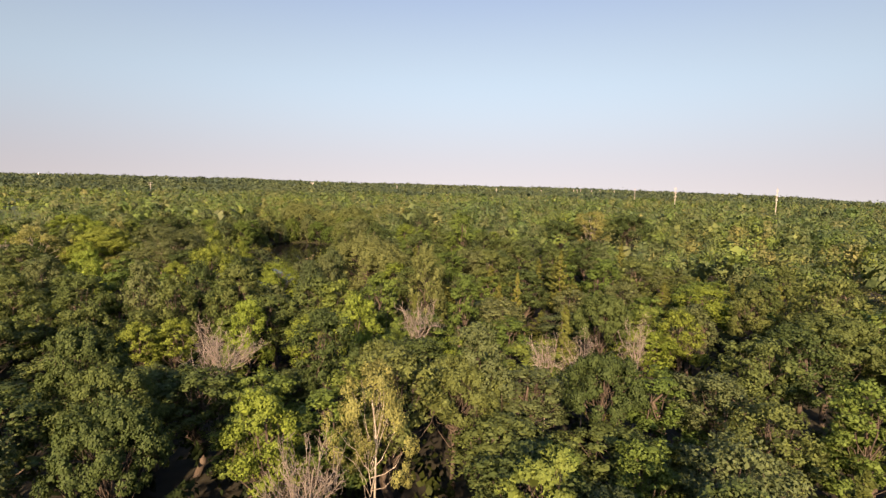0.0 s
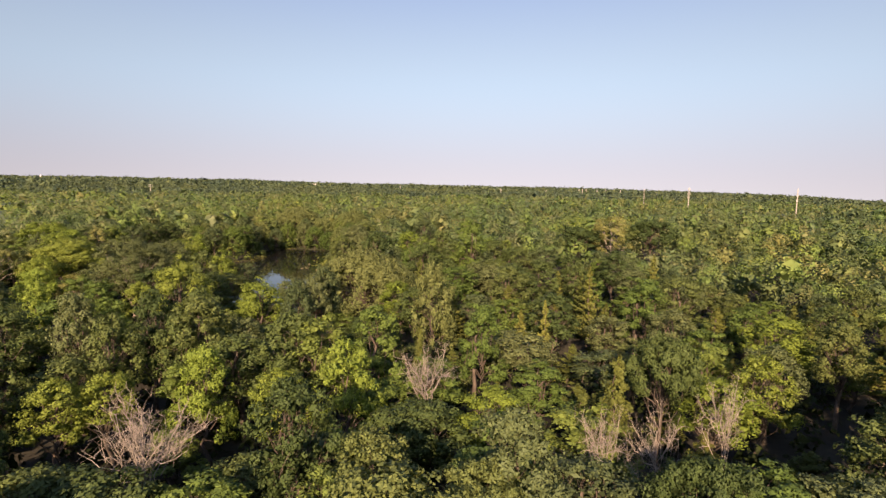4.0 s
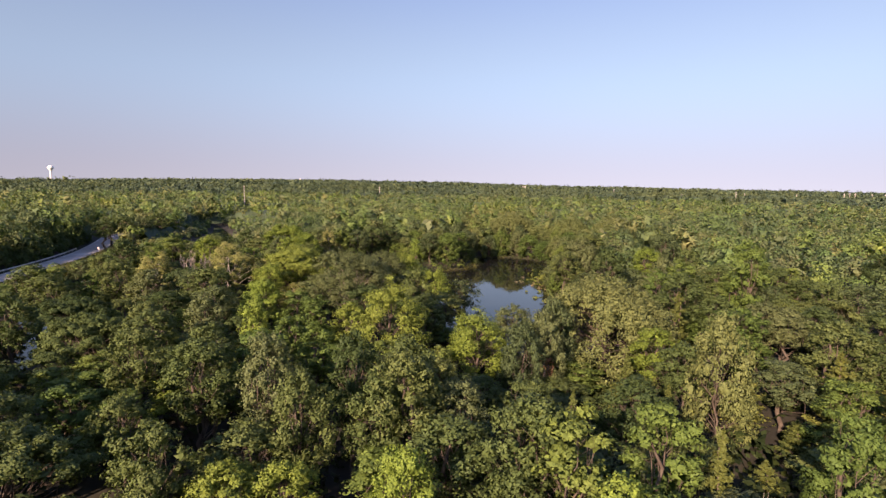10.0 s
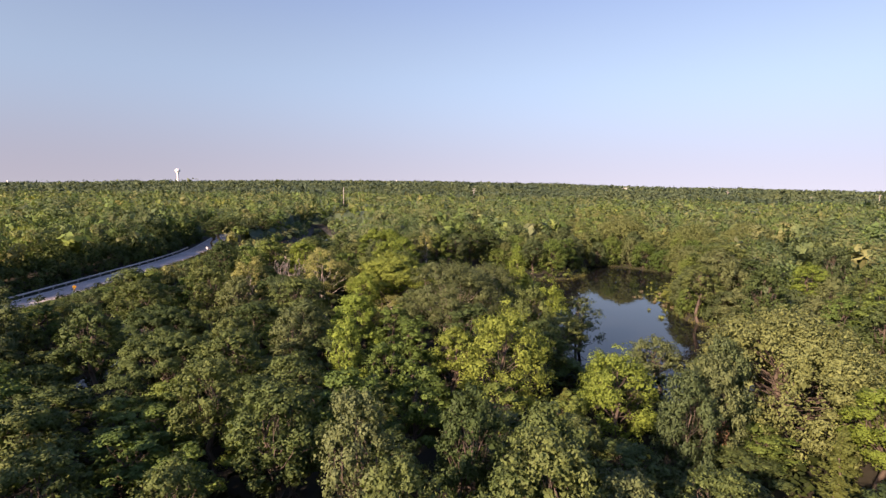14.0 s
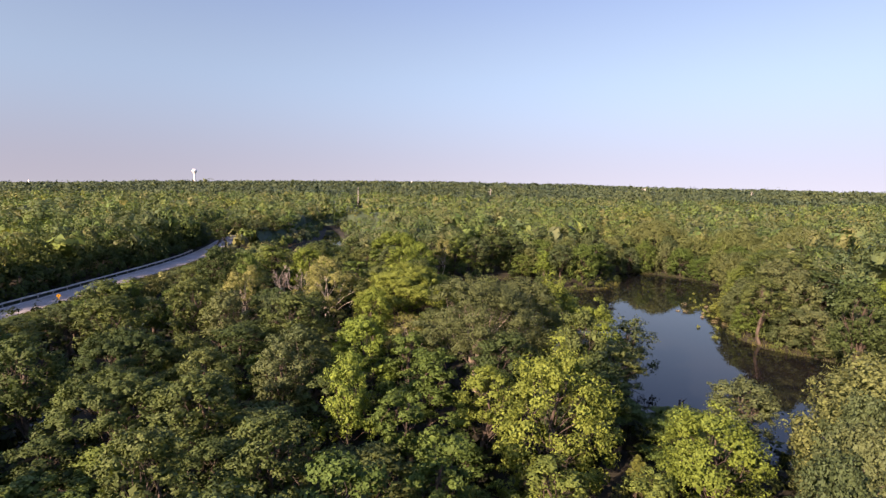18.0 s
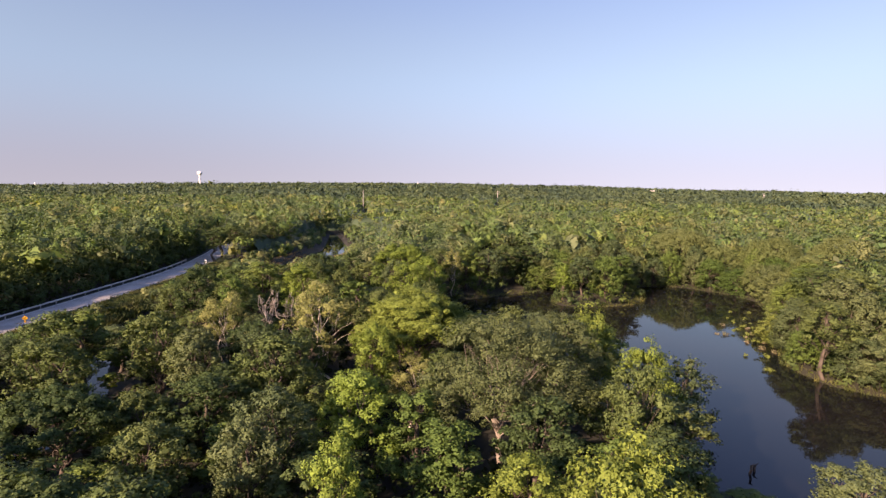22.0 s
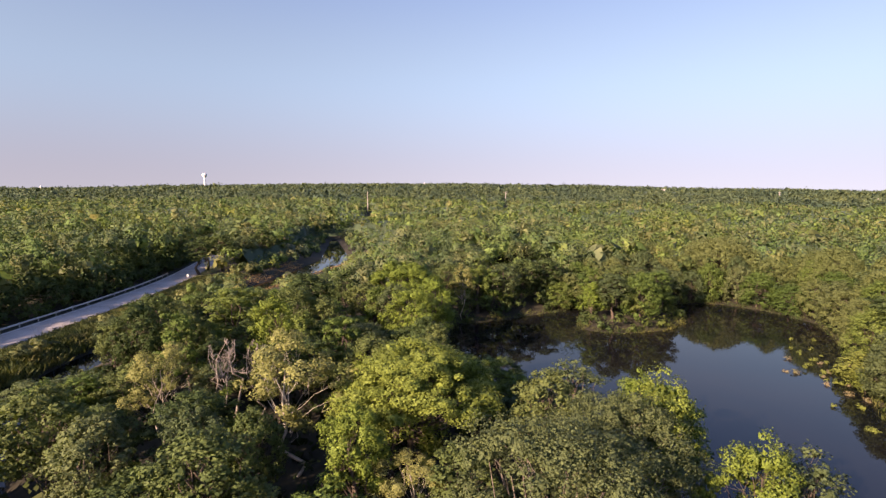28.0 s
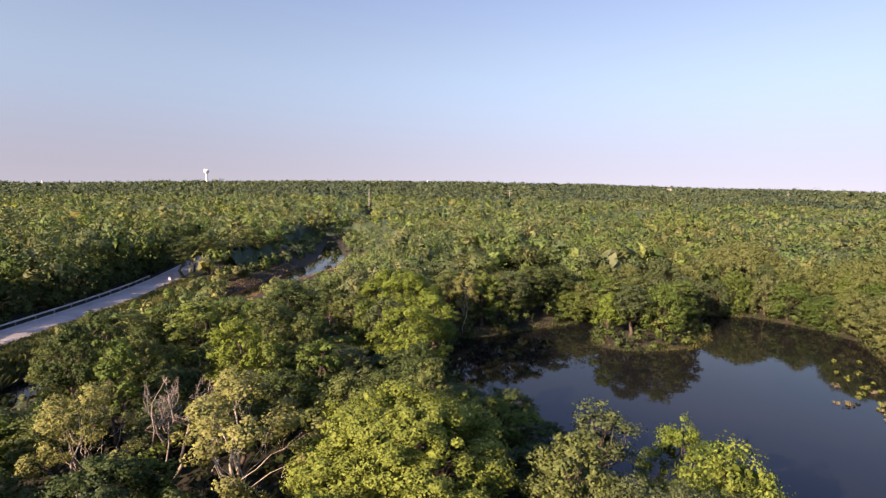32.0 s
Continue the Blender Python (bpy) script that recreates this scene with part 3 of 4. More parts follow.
for i in range(3):
    model("cedar%d" % i, cedar("cedar_tree", 9, 1.9, 3000, 0.2, "yellowish-green pointed cedar among broadleaf trees", seed=70 + i, group="cedars"), 9)
model("bush", tree("shrub", "shrub", 4, 2.6, 1800, 0.17, M_WATERPLANT, M_BARK, "bright yellow-green bush standing in the pond margin", "shrub", seed=85), 4)
model("red", tree("withered_tree", "shrub", 6, 1.8, 900, 0.15, M_RED, M_BARK_PALE, "withered tree with rusty red leaves and bare limbs", "tree", seed=86, core=0), 6)
for i in range(2):
    model("dead%d" % i, dead_tree("dead_tree", 12, 3.4, "bare dead tree with grey-tan spreading branches", seed=90 + i, limbs=18 - 7 * i, group="dead trees"), 12)
model("dead2", dead_tree("dead_tree", 14, 1.5, "bare dead tree with upright reddish-tan stems", seed=93, limbs=9, group="dead trees"), 14)

PLACED = []


def plant(key, x, y, top, radius=None, turn=None, label=""):
    """Sets a tree of that kind on the ground at (x, y), with its top at that height."""
    ob, h, used = MODELS[key]
    z = float(ground_z(x, y)) - 0.05
    z = min(z, top - 1.5)
    s = max(0.15, (top - z) / h)
    own = {"ful": 4.2, "oak": 3.2, "ash": 3.0, "oli": 3.2, "yel": 3.2, "yfu": 4.2, "spr": 7.0, "dom": 9.5, "pal": 4.2, "wil": 2.8, "ced": 1.9, "shr": 2.4, "lim": 3.4, "bus": 2.6, "red": 1.8, "dea": 3.4}[key[:3]]
    own = {"dead2": 1.5, "yellowbig": 6.5, "oakbig": 5.2}.get(key, own)
    w = (radius / own) if radius else s * float(RNG.uniform(0.85, 1.15))
    a = float(RNG.uniform(0, 360)) if turn is None else turn
    m = pose(x, y, z, 0, 0, a)
    if used:
        t = copy_thing(ob, m)
    else:
        t, MODELS[key][2] = ob, True
        t.matrix_basis = m
    t.scale = (w, w, s)
    PLACED.append((x, y, (radius or own * w), top))
    return tagged(t, label)

# ---- the trees that can be told apart, one by one ----
def plant_row(row):
    """Trees written as kind, x, y, height of the top and crown radius."""
    for item in row.split("|"):
        k_, x_, y_, z_, r_ = item.split()
        plant(k_, float(x_), float(y_), float(z_), float(r_))


plant_row("yellowbig -8 32 14.2 7.2|yfull 9.5 26 13.4 3.8|spread -0.5 15 14.4 6.8|spread 4.8 21 13.2 5.6|dome 29.5 -5 13.2 8.3|pale0 -19.2 33 14.4 5.2|dead2 -27 38 13.6 2.2|dead2 -24.6 40.5 12.6 1.7|yfull 3 -3.5 13.7 4.2")
plant_row("red 18.3 -12.3 8.2 1.5|lime 8.4 -43.2 11.8 2.7|dead0 -5.6 -46.4 12.6 3.3|dead1 14 -45.4 12.2 2.9|pale1 -31.5 35.5 12.4 3.6|dome 67 126 14.2 10.5|dome 80 104 14 8|dome 92 96 15 8.5|yellowbig -12.5 80 14.5 6.5|yfull -10 62 13 4.6|yellow0 -7.5 70 12.8 3.6|olive1 41 100 10.5 4|oak0 31 99 11 4")
plant_row("yfull 13.6 20.5 11.4 3.4|willow1 18 22 9.4 2.8|willow0 7.4 43.4 9.4 3|pale0 103 3.5 17 6|oakbig 110 8 16.5 6.5|oakbig 118 2 17 6.5|oakbig 96 9 15.5 6|ash0 25.4 98 11 2.8|olive1 27.5 90.5 10.5 3.6")
plant_row("full2 33 90.5 10.6 3.8|ash1 38 94.5 11 3.6|lime 23.5 91 8.5 2.4|oak0 47.5 41.5 11.2 3.6|oak1 60 46 11.6 4.4|olive0 20.6 3 9 2.8|full2 48.5 47 6 2.4|pale1 -2 93 11.4 2.6|oak0 -5 95 11.6 4|ash1 1.5 96.5 11.6 3.6|olive0 7 98.5 11.2 4|oak2 12 103 11.6 4|oak1 17.5 107 11.2 4|ash1 4 97 10.5 3")
plant_row("yfull -10.8 33.0 13.0 4.6|willow0 7.6 41.4 9.2 3.5|ash0 14.2 35.0 9.4 3.8|pale1 5.6 113.3 8.1 2.9|ash1 -2.0 106.4 8.8 3.4|pale0 12.1 119.5 8.2 2.9|willow0 2.6 109.3 6.5 2.8|ash2 -5.4 98.5 8.8 3.4|oak3 -75.7 139.4 10.9 4.5")
plant_row("oak1 -71.9 145.1 12.3 4.9|olive0 -69.3 156.0 11.1 4.4|oak0 -66.6 167.6 12.2 5.0|ash0 -64.0 182.2 11.1 4.5|oak2 -78.3 149.0 11.6 4.4|oak0 -41.8 53.4 13.5 2.9|ash1 -35.6 62.7 12.8 5.1|oak1 -29.6 79.3 12.0 4.6|yellow1 -7.1 77.2 9.1 3.8")
plant_row("ash0 1.1 103.7 8.7 3.7|olive0 8.0 117.0 8.1 4.7|oak1 15.3 122.8 7.2 6.4|ash2 32.3 125.0 8.2 2.6|dome 51.9 137.0 12.0 8.7|oak0 71.8 80.2 8.5 5.0|bush 53.7 61.6 4.2 4.4|bush 50.9 57.0 3.2 2.7|oak2 25.3 143.5 10.3 7.0")
plant_row("willow0 20.3 25.7 9.0 3.1|yfull 13.4 40.1 8.6 3.0|yellow1 -12.2 23.5 12.2 2.5|lime -12.4 11.8 11.6 3.4|ash0 -7.7 11.0 10.6 2.9|olive1 -17.5 8.0 11.8 2.7|oak1 -46.6 28.8 11.8 4.0|oak2 -40.7 18.8 11.8 3.3|oak3 -40.9 47.9 13.5 2.8")
plant_row("olive0 54.0 47.9 13.4 4.0|ash0 56.5 44.1 6.5 2.6|oak1 44.9 20.5 14.2 3.4|oak3 57.7 52.0 14.1 4.7|oak2 63.3 64.5 12.9 4.9|bush 55.7 40.9 3.0 2.4|bush 45.5 20.7 5.2 2.3|yellow1 -1.0 1.2 10.4 2.7|lime -11.9 0.9 11.3 2.3")
plant_row("ash2 -7.7 -3.8 10.8 2.6|ash1 -5.5 5.6 10.8 3.4|yfull 12.3 -7.4 10.8 3.7|willow1 20.3 4.9 7.9 2.3|full0 21.0 -8.2 11.8 2.6|full0 15.0 -13.9 11.0 2.4|ash0 -45.4 29.8 11.8 4.4|oak0 -36.4 0.7 12.7 3.1|olive0 -18.0 4.2 11.3 2.4")
plant_row("oak1 -21.6 -3.3 11.4 3.3|oak2 -20.2 -13.0 12.1 2.6|oak3 -14.8 -9.3 11.2 2.8|ash0 -5.0 -10.8 11.0 2.5|full0 18.4 -11.3 11.3 2.6|full1 28.9 -24.5 13.8 2.8|oak0 1.4 -25.3 13.7 2.6|olive1 -8.2 -24.0 14.2 2.3|oak1 -2.2 -22.3 13.6 2.3")
plant_row("oak2 -13.5 -19.2 12.5 3.1|oak3 -24.6 -23.4 10.6 2.6|oak0 -17.2 -24.7 10.7 2.4|ash1 -32.9 -15.9 12.2 3.2|oak1 -1.0 -28.5 12.2 2.3|oak2 11.4 -24.1 9.4 2.4|cedar0 14.6 -25.6 8.9 1.4|cedar1 22.0 -27.1 9.3 1.4|lime -0.7 -36.6 11.4 2.3")
plant_row("yellow0 -6.8 -33.4 9.6 2.3|yellow1 -9.8 -33.2 9.6 2.3|oakbig -21.4 -30.2 11.7 4.5|oak0 -13.7 -31.5 11.5 2.3|oak1 -5.9 -28.5 13.0 2.3|oak2 0.7 -28.1 13.7 2.8|cedar2 31.9 -41.0 12.1 1.4|cedar0 20.2 -34.9 9.6 1.4|cedar1 22.3 -24.9 9.1 1.4")
plant_row("dead1 16.4 -60.3 11.9 1.8|dead1 17.9 -62.8 12.5 1.6|yellow1 3.6 -41.4 10.2 2.3|pale0 -1.9 -64.5 13.3 2.3|yellow0 -6.9 -61.6 11.9 2.3|olive1 8.5 -61.3 13.3 2.4|oakbig 41.1 -72.4 12.7 4.5|dead1 24.6 -63.3 13.0 1.7|olive0 9.7 -78.8 11.5 2.7")
plant_row("ash1 24.3 -79.5 11.8 2.8|oakbig -30.3 -19.0 12.2 4.4|oakbig -28.3 -1.8 11.5 4.5|oakbig -34.5 10.6 10.9 4.5|oakbig -13.1 -52.1 12.4 3.0|oakbig -14.4 -45.9 13.6 2.9|oakbig 6.4 -61.5 11.9 3.1|oakbig -13.9 -59.4 12.9 2.8|oakbig 14.7 -67.5 12.5 2.8")
plant_row("oakbig 29.0 -56.3 13.2 2.9|dead0 -6.5 -66.5 11.5 2.2")

# ---- the wood round about ----
NAMES = ["oak0", "oak1", "oak2", "oak3", "ash0", "ash1", "ash2", "olive0", "olive1", "yellow0", "yellow1", "pale0", "cedar0", "cedar1", "cedar2"]
W_LEFT = np.array([3, 3, 3, 3, 2, 2, 2, 1.2, 1.2, 0.5, 0.5, 0.12, 0.05, 0.05, 0.05])
W_RIGHT = np.array([1.2, 1.2, 1.2, 1.2, 1.2, 1.2, 1.2, 2.2, 2.2, 0.35, 0.35, 0.1, 3.4, 3.4, 3.4])


def in_view(x, y, pad=0.0):
    """The stretch of land on both sides of the flight line."""
    left = x > np.where(y < -45, -20 - (y + 89) * 0.12, -25.3 - (y + 45) * 0.95) - pad
    right = x < -6 + (y + 92) * 3.6 + pad
    return left & right & (y > -86)


def free(x, y, margin=2.0):
    return (off_pond(x, y) > margin) & (off_line(CREEK, x, y, CREEK_W) > margin) & (off_line(ROAD, x, y) > np.where(y > 138, 2.5, np.where(x < -77, 3.8, 8.0)) + margin)


def scatter(x0, x1, y0, y1, step, rng):
    gx, gy = np.meshgrid(np.arange(x0, x1, step), np.arange(y0, y1, step))
    gx = gx + (np.arange(gx.shape[0]) % 2)[:, None] * step / 2
    gx = gx + rng.uniform(-0.36, 0.36, gx.shape) * step
    gy = gy + rng.uniform(-0.36, 0.36, gy.shape) * step
    return gx.ravel(), gy.ravel()


def line_distance(x, y):
    return off_line([(-15, -89), (-5, -64), (-6, 0)], x, y)


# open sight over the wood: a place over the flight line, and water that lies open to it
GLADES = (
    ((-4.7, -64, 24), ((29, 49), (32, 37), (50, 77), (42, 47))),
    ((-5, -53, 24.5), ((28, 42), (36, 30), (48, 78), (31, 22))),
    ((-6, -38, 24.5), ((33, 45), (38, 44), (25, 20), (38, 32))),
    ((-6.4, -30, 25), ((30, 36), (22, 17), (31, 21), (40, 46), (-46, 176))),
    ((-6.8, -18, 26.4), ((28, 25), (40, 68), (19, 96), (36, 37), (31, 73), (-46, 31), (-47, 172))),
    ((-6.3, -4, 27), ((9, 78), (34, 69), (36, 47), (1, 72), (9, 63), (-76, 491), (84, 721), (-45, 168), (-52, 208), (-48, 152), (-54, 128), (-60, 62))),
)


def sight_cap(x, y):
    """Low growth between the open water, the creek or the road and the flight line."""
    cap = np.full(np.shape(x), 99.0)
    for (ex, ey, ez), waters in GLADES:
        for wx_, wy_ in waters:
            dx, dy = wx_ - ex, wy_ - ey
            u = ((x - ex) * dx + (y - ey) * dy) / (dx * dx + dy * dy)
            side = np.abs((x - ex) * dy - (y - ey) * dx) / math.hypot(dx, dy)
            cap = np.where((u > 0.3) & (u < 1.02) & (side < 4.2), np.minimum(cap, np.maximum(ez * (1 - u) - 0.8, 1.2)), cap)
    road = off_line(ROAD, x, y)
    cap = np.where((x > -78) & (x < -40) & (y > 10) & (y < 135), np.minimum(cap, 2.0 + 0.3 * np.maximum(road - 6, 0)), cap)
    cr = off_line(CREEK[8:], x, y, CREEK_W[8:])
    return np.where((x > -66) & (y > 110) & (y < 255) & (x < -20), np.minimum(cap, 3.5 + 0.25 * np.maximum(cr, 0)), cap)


def fill_tops(x, y, rng):
    right = smooth(x, 4, 16) * smooth(-y, 2, 16)
    top = 11.0 + rng.normal(size=len(x)) * 1.8 - 1.2 * right + 1.5 * (rng.uniform(size=len(x)) < 0.1) + 2.5 * smooth(x, 75, 95) * smooth(-y, -40, 0)
    for kx, ky, kr, kt in PLACED[:N_KEY]:          # lower growth on the open side of the trees that stand out
        front = (ky - y > -1) & (ky - y < 7 + 0.8 * kr) & (np.abs(x - kx) < kr + 1.8)
        top = np.where(front, np.minimum(top, kt - 3.0), top)
    top = np.maximum(top, ground_z(x, y) + 3)
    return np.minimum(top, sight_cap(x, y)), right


# a wall of trees along the far and the eastern shore, leafy to the water
rng_s = np.random.default_rng(33)
shore = POND[4:20]
for (ax, ay), (bx, by) in zip(shore, shore[1:]):
    ln_ = math.hypot(bx - ax, by - ay)
    nx_, ny_ = (by - ay) / ln_, -(bx - ax) / ln_
    if inside(POND, np.array([(ax + bx) / 2 + nx_ * 2]), np.array([(ay + by) / 2 + ny_ * 2]))[0]:
        nx_, ny_ = -nx_, -ny_
    for j in range(max(1, round(ln_ / 4.7))):
        for off_, low_, high_ in ((1.5, 5.5, 9.5), (7.5, 9.0, 12.0)):
            u_ = (j + rng_s.uniform(0.1, 0.9)) / max(1, round(ln_ / 4.7))
            x_, y_ = ax + (bx - ax) * u_ + nx_ * (off_ + rng_s.uniform(-0.5, 0.8)), ay + (by - ay) * u_ + ny_ * (off_ + rng_s.uniform(-0.8, 0.8))
            if float(off_pond(x_, y_)) < 0.7 or min(math.hypot(x_ - p[0], y_ - p[1]) - 0.5 * p[2] for p in PLACED) < 0.9:
                continue
            k_ = ("full0", "full1", "full2", "full2", "full1")[rng_s.integers(0, 5)]
            if x_ > 44 and y_ < 60:
                k_ = "full0"
            plant(k_, x_, y_, float(rng_s.uniform(low_, high_)), float(rng_s.uniform(2.8, 4.4)))

N_KEY = len(PLACED)
rng_w = np.random.default_rng(3)
gx, gy = scatter(-105, 150, -86, 100, 5.0, rng_w)
key_xy = np.array(PLACED)
gap = np.min(np.hypot(gx[:, None] - key_xy[None, :, 0], gy[:, None] - key_xy[None, :, 1]) - key_xy[None, :, 2], 1)
ok = in_view(gx, gy) & free(gx, gy, 1.0) & (line_distance(gx, gy) < 88) & (gap > 0.6)
ok &= ~((gx < -5) & (gy < -26) & (rng_w.uniform(size=len(gx)) < 0.34))        # gaps under the old oaks
gx, gy = gx[ok], gy[ok]
gtop, gright = fill_tops(gx, gy, rng_w)
near = np.argsort(line_distance(gx, gy) + np.where(gtop < 5, 60, 0))
as_things = np.zeros(len(gx), bool)
as_things[near[:440]] = True
for x_, y_, z_, r_ in zip(gx[as_things], gy[as_things], gtop[as_things], gright[as_things]):
    w_ = W_LEFT * (1 - r_) + W_RIGHT * r_
    k_ = NAMES[rng_w.choice(len(NAMES), p=w_ / w_.sum())]
    if k_[0] == "c":
        z_ = max(z_ - rng_w.uniform(1.5, 4), float(ground_z(x_, y_)) + 4)
    plant(k_, float(x_), float(y_), float(z_), float(rng_w.uniform(2.3, 3.7)) * (0.72 if k_[0] == "c" else 1.0))
# cedars stand thick on the open ground to the east
cedars = np.where(~as_things & (gright > 0.35) & (line_distance(gx, gy) < 70) & (rng_w.uniform(size=len(gx)) < 0.42))[0][:130]
for i in cedars:
    as_things[i] = True
    z_ = max(gtop[i] - rng_w.uniform(0.0, 3.5), float(ground_z(gx[i], gy[i])) + 4.5)
    plant("cedar%d" % rng_w.integers(0, 3), float(gx[i]), float(gy[i]), float(z_), float(rng_w.uniform(1.6, 2.5)))
for ob, _, used in list(MODELS.values()):
    if not used:
        for o in (*ob.children_recursive, ob):
            bpy.data.objects.remove(o)


def woodland(name, x, y, tops, radii, n, size, mat, label, seed, depth=0.9):
    """Many crowns in one mesh: leaf sprays in clumps, with shaded inner foliage, shaded crown by crown."""
    rng = np.random.default_rng(seed)
    m = len(x)
    radii = np.asarray(radii)
    dz = depth * rng.uniform(0.85, 1.3, m)
    mid = np.stack([x, y, np.asarray(tops) - radii * dz], 1)[:, None]
    k = 26 if n > 60 else 6
    e = unit(rng.normal(size=(m, k, 3)))
    c = e * (radii[:, None] * rng.uniform(0.1, 0.55, (m, k)))[..., None]
    c[..., 2] *= dz[:, None]
    pieces = [leaf_quads(rng, (c + mid).reshape(-1, 3), e.reshape(-1, 3), np.repeat(radii, k)[:, None] * (0.3 if k > 6 else 0.5), 0.5)]
    facing = [np.repeat(e.reshape(-1, 3), 4, 0)]
    q = 9 if n > 60 else 5
    d = unit(rng.normal(size=(m, q, 3)) + np.array([0, 0, 0.4]))
    c = d * (radii[:, None] * rng.uniform(0.5, 0.8, (m, q)))[..., None]
    pick = rng.integers(0, q, (m, n, 1))
    e = unit(rng.normal(size=(m, n, 3)) + np.array([0, 0, 0.35]) + 0.7 * np.take_along_axis(d, pick, 1))
    c = np.take_along_axis(c, pick, 1) + e * radii[:, None, None] * 0.4 * rng.uniform(0.8, 1.1, (m, n, 1))
    out = unit(unit(c) + 0.45 * e + 0.25 * rng.normal(size=c.shape))
    c[..., 2] *= dz[:, None]
    pieces.append(leaf_quads(rng, (c + mid).reshape(-1, 3), e.reshape(-1, 3), size, 0.25))
    facing.append(np.repeat(out.reshape(-1, 3), 4, 0))
    return tagged(mesh_object(name, *join(pieces), mat, None, True, np.concatenate(facing)), label, "woodland", "", "stuff")


def mixed_wood(x, y, tops, radii, n, size, label, seed, depth):
    """The same wood as four kinds of tree, mixed crown by crown."""
    kind = np.random.default_rng(seed + 50).choice(4, len(x), p=STUFF_SHARE)
    for i, (name, mat) in enumerate(HAZED_LEAVES.items()):
        k = kind == i
        woodland(name, x[k], y[k], np.asarray(tops)[k], np.asarray(radii)[k], n, size, mat, label % name.split("_")[0], seed + i, depth)


def wood_points(step, r0, r1, rng, az0=-54, az1=92):
    """Scattered points in a ring sector round the start of the flight."""
    n = int(math.radians(az1 - az0) / 2 * (r1 * r1 - r0 * r0) / (step * step) * 1.15)
    r = np.sqrt(rng.uniform(r0 * r0, r1 * r1, n))
    a = np.radians(rng.uniform(az0, az1, n))
    return CX + r * np.sin(a), CY + r * np.cos(a)


def add_wood(name, x, y, keep, r, n, size, mat, label, seed, **shape):
    x, y = x[keep], y[keep]
    rng = np.random.default_rng(seed)
    rr = r * np.clip(rng.lognormal(0, 0.34, len(x)), 0.5, 2.0)
    lie = smooth(np.hypot(x - CX, y - CY), 400, 1100) * 2.6 * np.sin(x * 0.011 + 0.5) * np.sin(y * 0.007 + 1)
    big = rng.uniform(size=len(x)) < 0.13
    rr = rr * (1 + 0.45 * big)
    swell = 2.2 * np.sin(x * 0.045 + 0.7) * np.sin(y * 0.038 + 2.1)
    top = 11.4 + land_rise(x, y) + rng.normal(size=len(x)) * (1.5 - 0.3 * smooth(np.hypot(x - CX, y - CY), 300, 700)) + 0.55 * (rr - r) + lie + swell + 2.6 * big + 1.8 * (x < -84) * (y < 200)
    top = np.where(off_pond(x, y) < 12, np.minimum(top, 10.5), top)
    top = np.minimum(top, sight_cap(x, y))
    rr = np.minimum(rr, np.maximum(1.2, (top - ground_z(x, y)) * 0.6))
    if mat is None:
        mixed_wood(x, y, top, rr, n, size, label, seed, 1.0)
    else:
        woodland(name, x, y, top, rr, n, size, mat, label, seed, **shape)


rest = ~as_things
rr_ = np.minimum(rng_w.uniform(2.2, 3.6, rest.sum()), np.maximum(1.0, (gtop[rest] - ground_z(gx[rest], gy[rest])) * 0.55))
mixed_wood(gx[rest], gy[rest], gtop[rest], rr_, 900, 0.2, "leafy %s-coloured trees of the wood round the pond", 60, 1.1)
sx, sy = scatter(-75, 110, -86, 95, 3.9, rng_w)
ok = in_view(sx, sy) & free(sx, sy, 0.5) & (line_distance(sx, sy) < 90)
sx, sy = sx[ok], sy[ok]
woodland("undergrowth", sx, sy, ground_z(sx, sy) + rng_w.uniform(1.6, 4, len(sx)), rng_w.uniform(1.5, 2.6, len(sx)), 60, 0.4, M_SHRUB, "green undergrowth beneath the trees, toned dark for the shade there", 7, 1.2)
bx, by = scatter(-16, 90, -6, 128, 2.1, rng_w)
p_ = off_pond(bx, by)
ok = (p_ > 0.15) & (p_ < 6.5) & ~((by < 60) & (p_ > 2) & (bx < 40))
bx, by, p_ = bx[ok], by[ok], p_[ok]
btop = 1.2 + np.where(by > 84, 1.2, 0.4) * p_ + rng_w.uniform(0, 1.6, len(bx))
woodland("bank_shrubbery", bx, by, btop, np.minimum(rng_w.uniform(1.1, 1.9, len(bx)), btop * 0.75), 90, 0.32, M_SHORE, "dense green shrubs along the pond bank", 8, 1.0)

ex, ey = scatter(-112, -74, -5, 170, 2.0, rng_w)
e_ = off_line(ROAD, ex, ey)
ok = (e_ > 5.4) & (e_ < 22) & (ex < -79)
ex, ey, e_ = ex[ok], ey[ok], e_[ok]
etop = 1.6 + 1.1 * np.minimum(e_ - 4.4, 5) + rng_w.uniform(0, 1.8, len(ex))
woodland("roadside_shrubbery", ex, ey, etop, rng_w.uniform(1.3, 2.2, len(ex)), 170, 0.3, M_SHORE, "dark green shrubs at the wood's edge behind the guard rail", 9, 1.2)

# crowns that come down to the water on the far and the eastern shore
wx, wy = scatter(-14, 100, 20, 140, 4.4, rng_w)
p_ = off_pond(wx, wy)
gap = np.min(np.hypot(wx[:, None] - key_xy[None, :, 0], wy[:, None] - key_xy[None, :, 1]) - key_xy[None, :, 2] * 0.7, 1)
ok = (p_ > 6) & (p_ < 17) & ((wy > 92) | (wx > 50)) & (off_line(ISLAND, wx, wy) > 6) & (gap > 0.3)
wx, wy, p_ = wx[ok], wy[ok], p_[ok]
wtop = 5.6 + 0.4 * p_ + rng_w.uniform(-1.2, 2.0, len(wx))
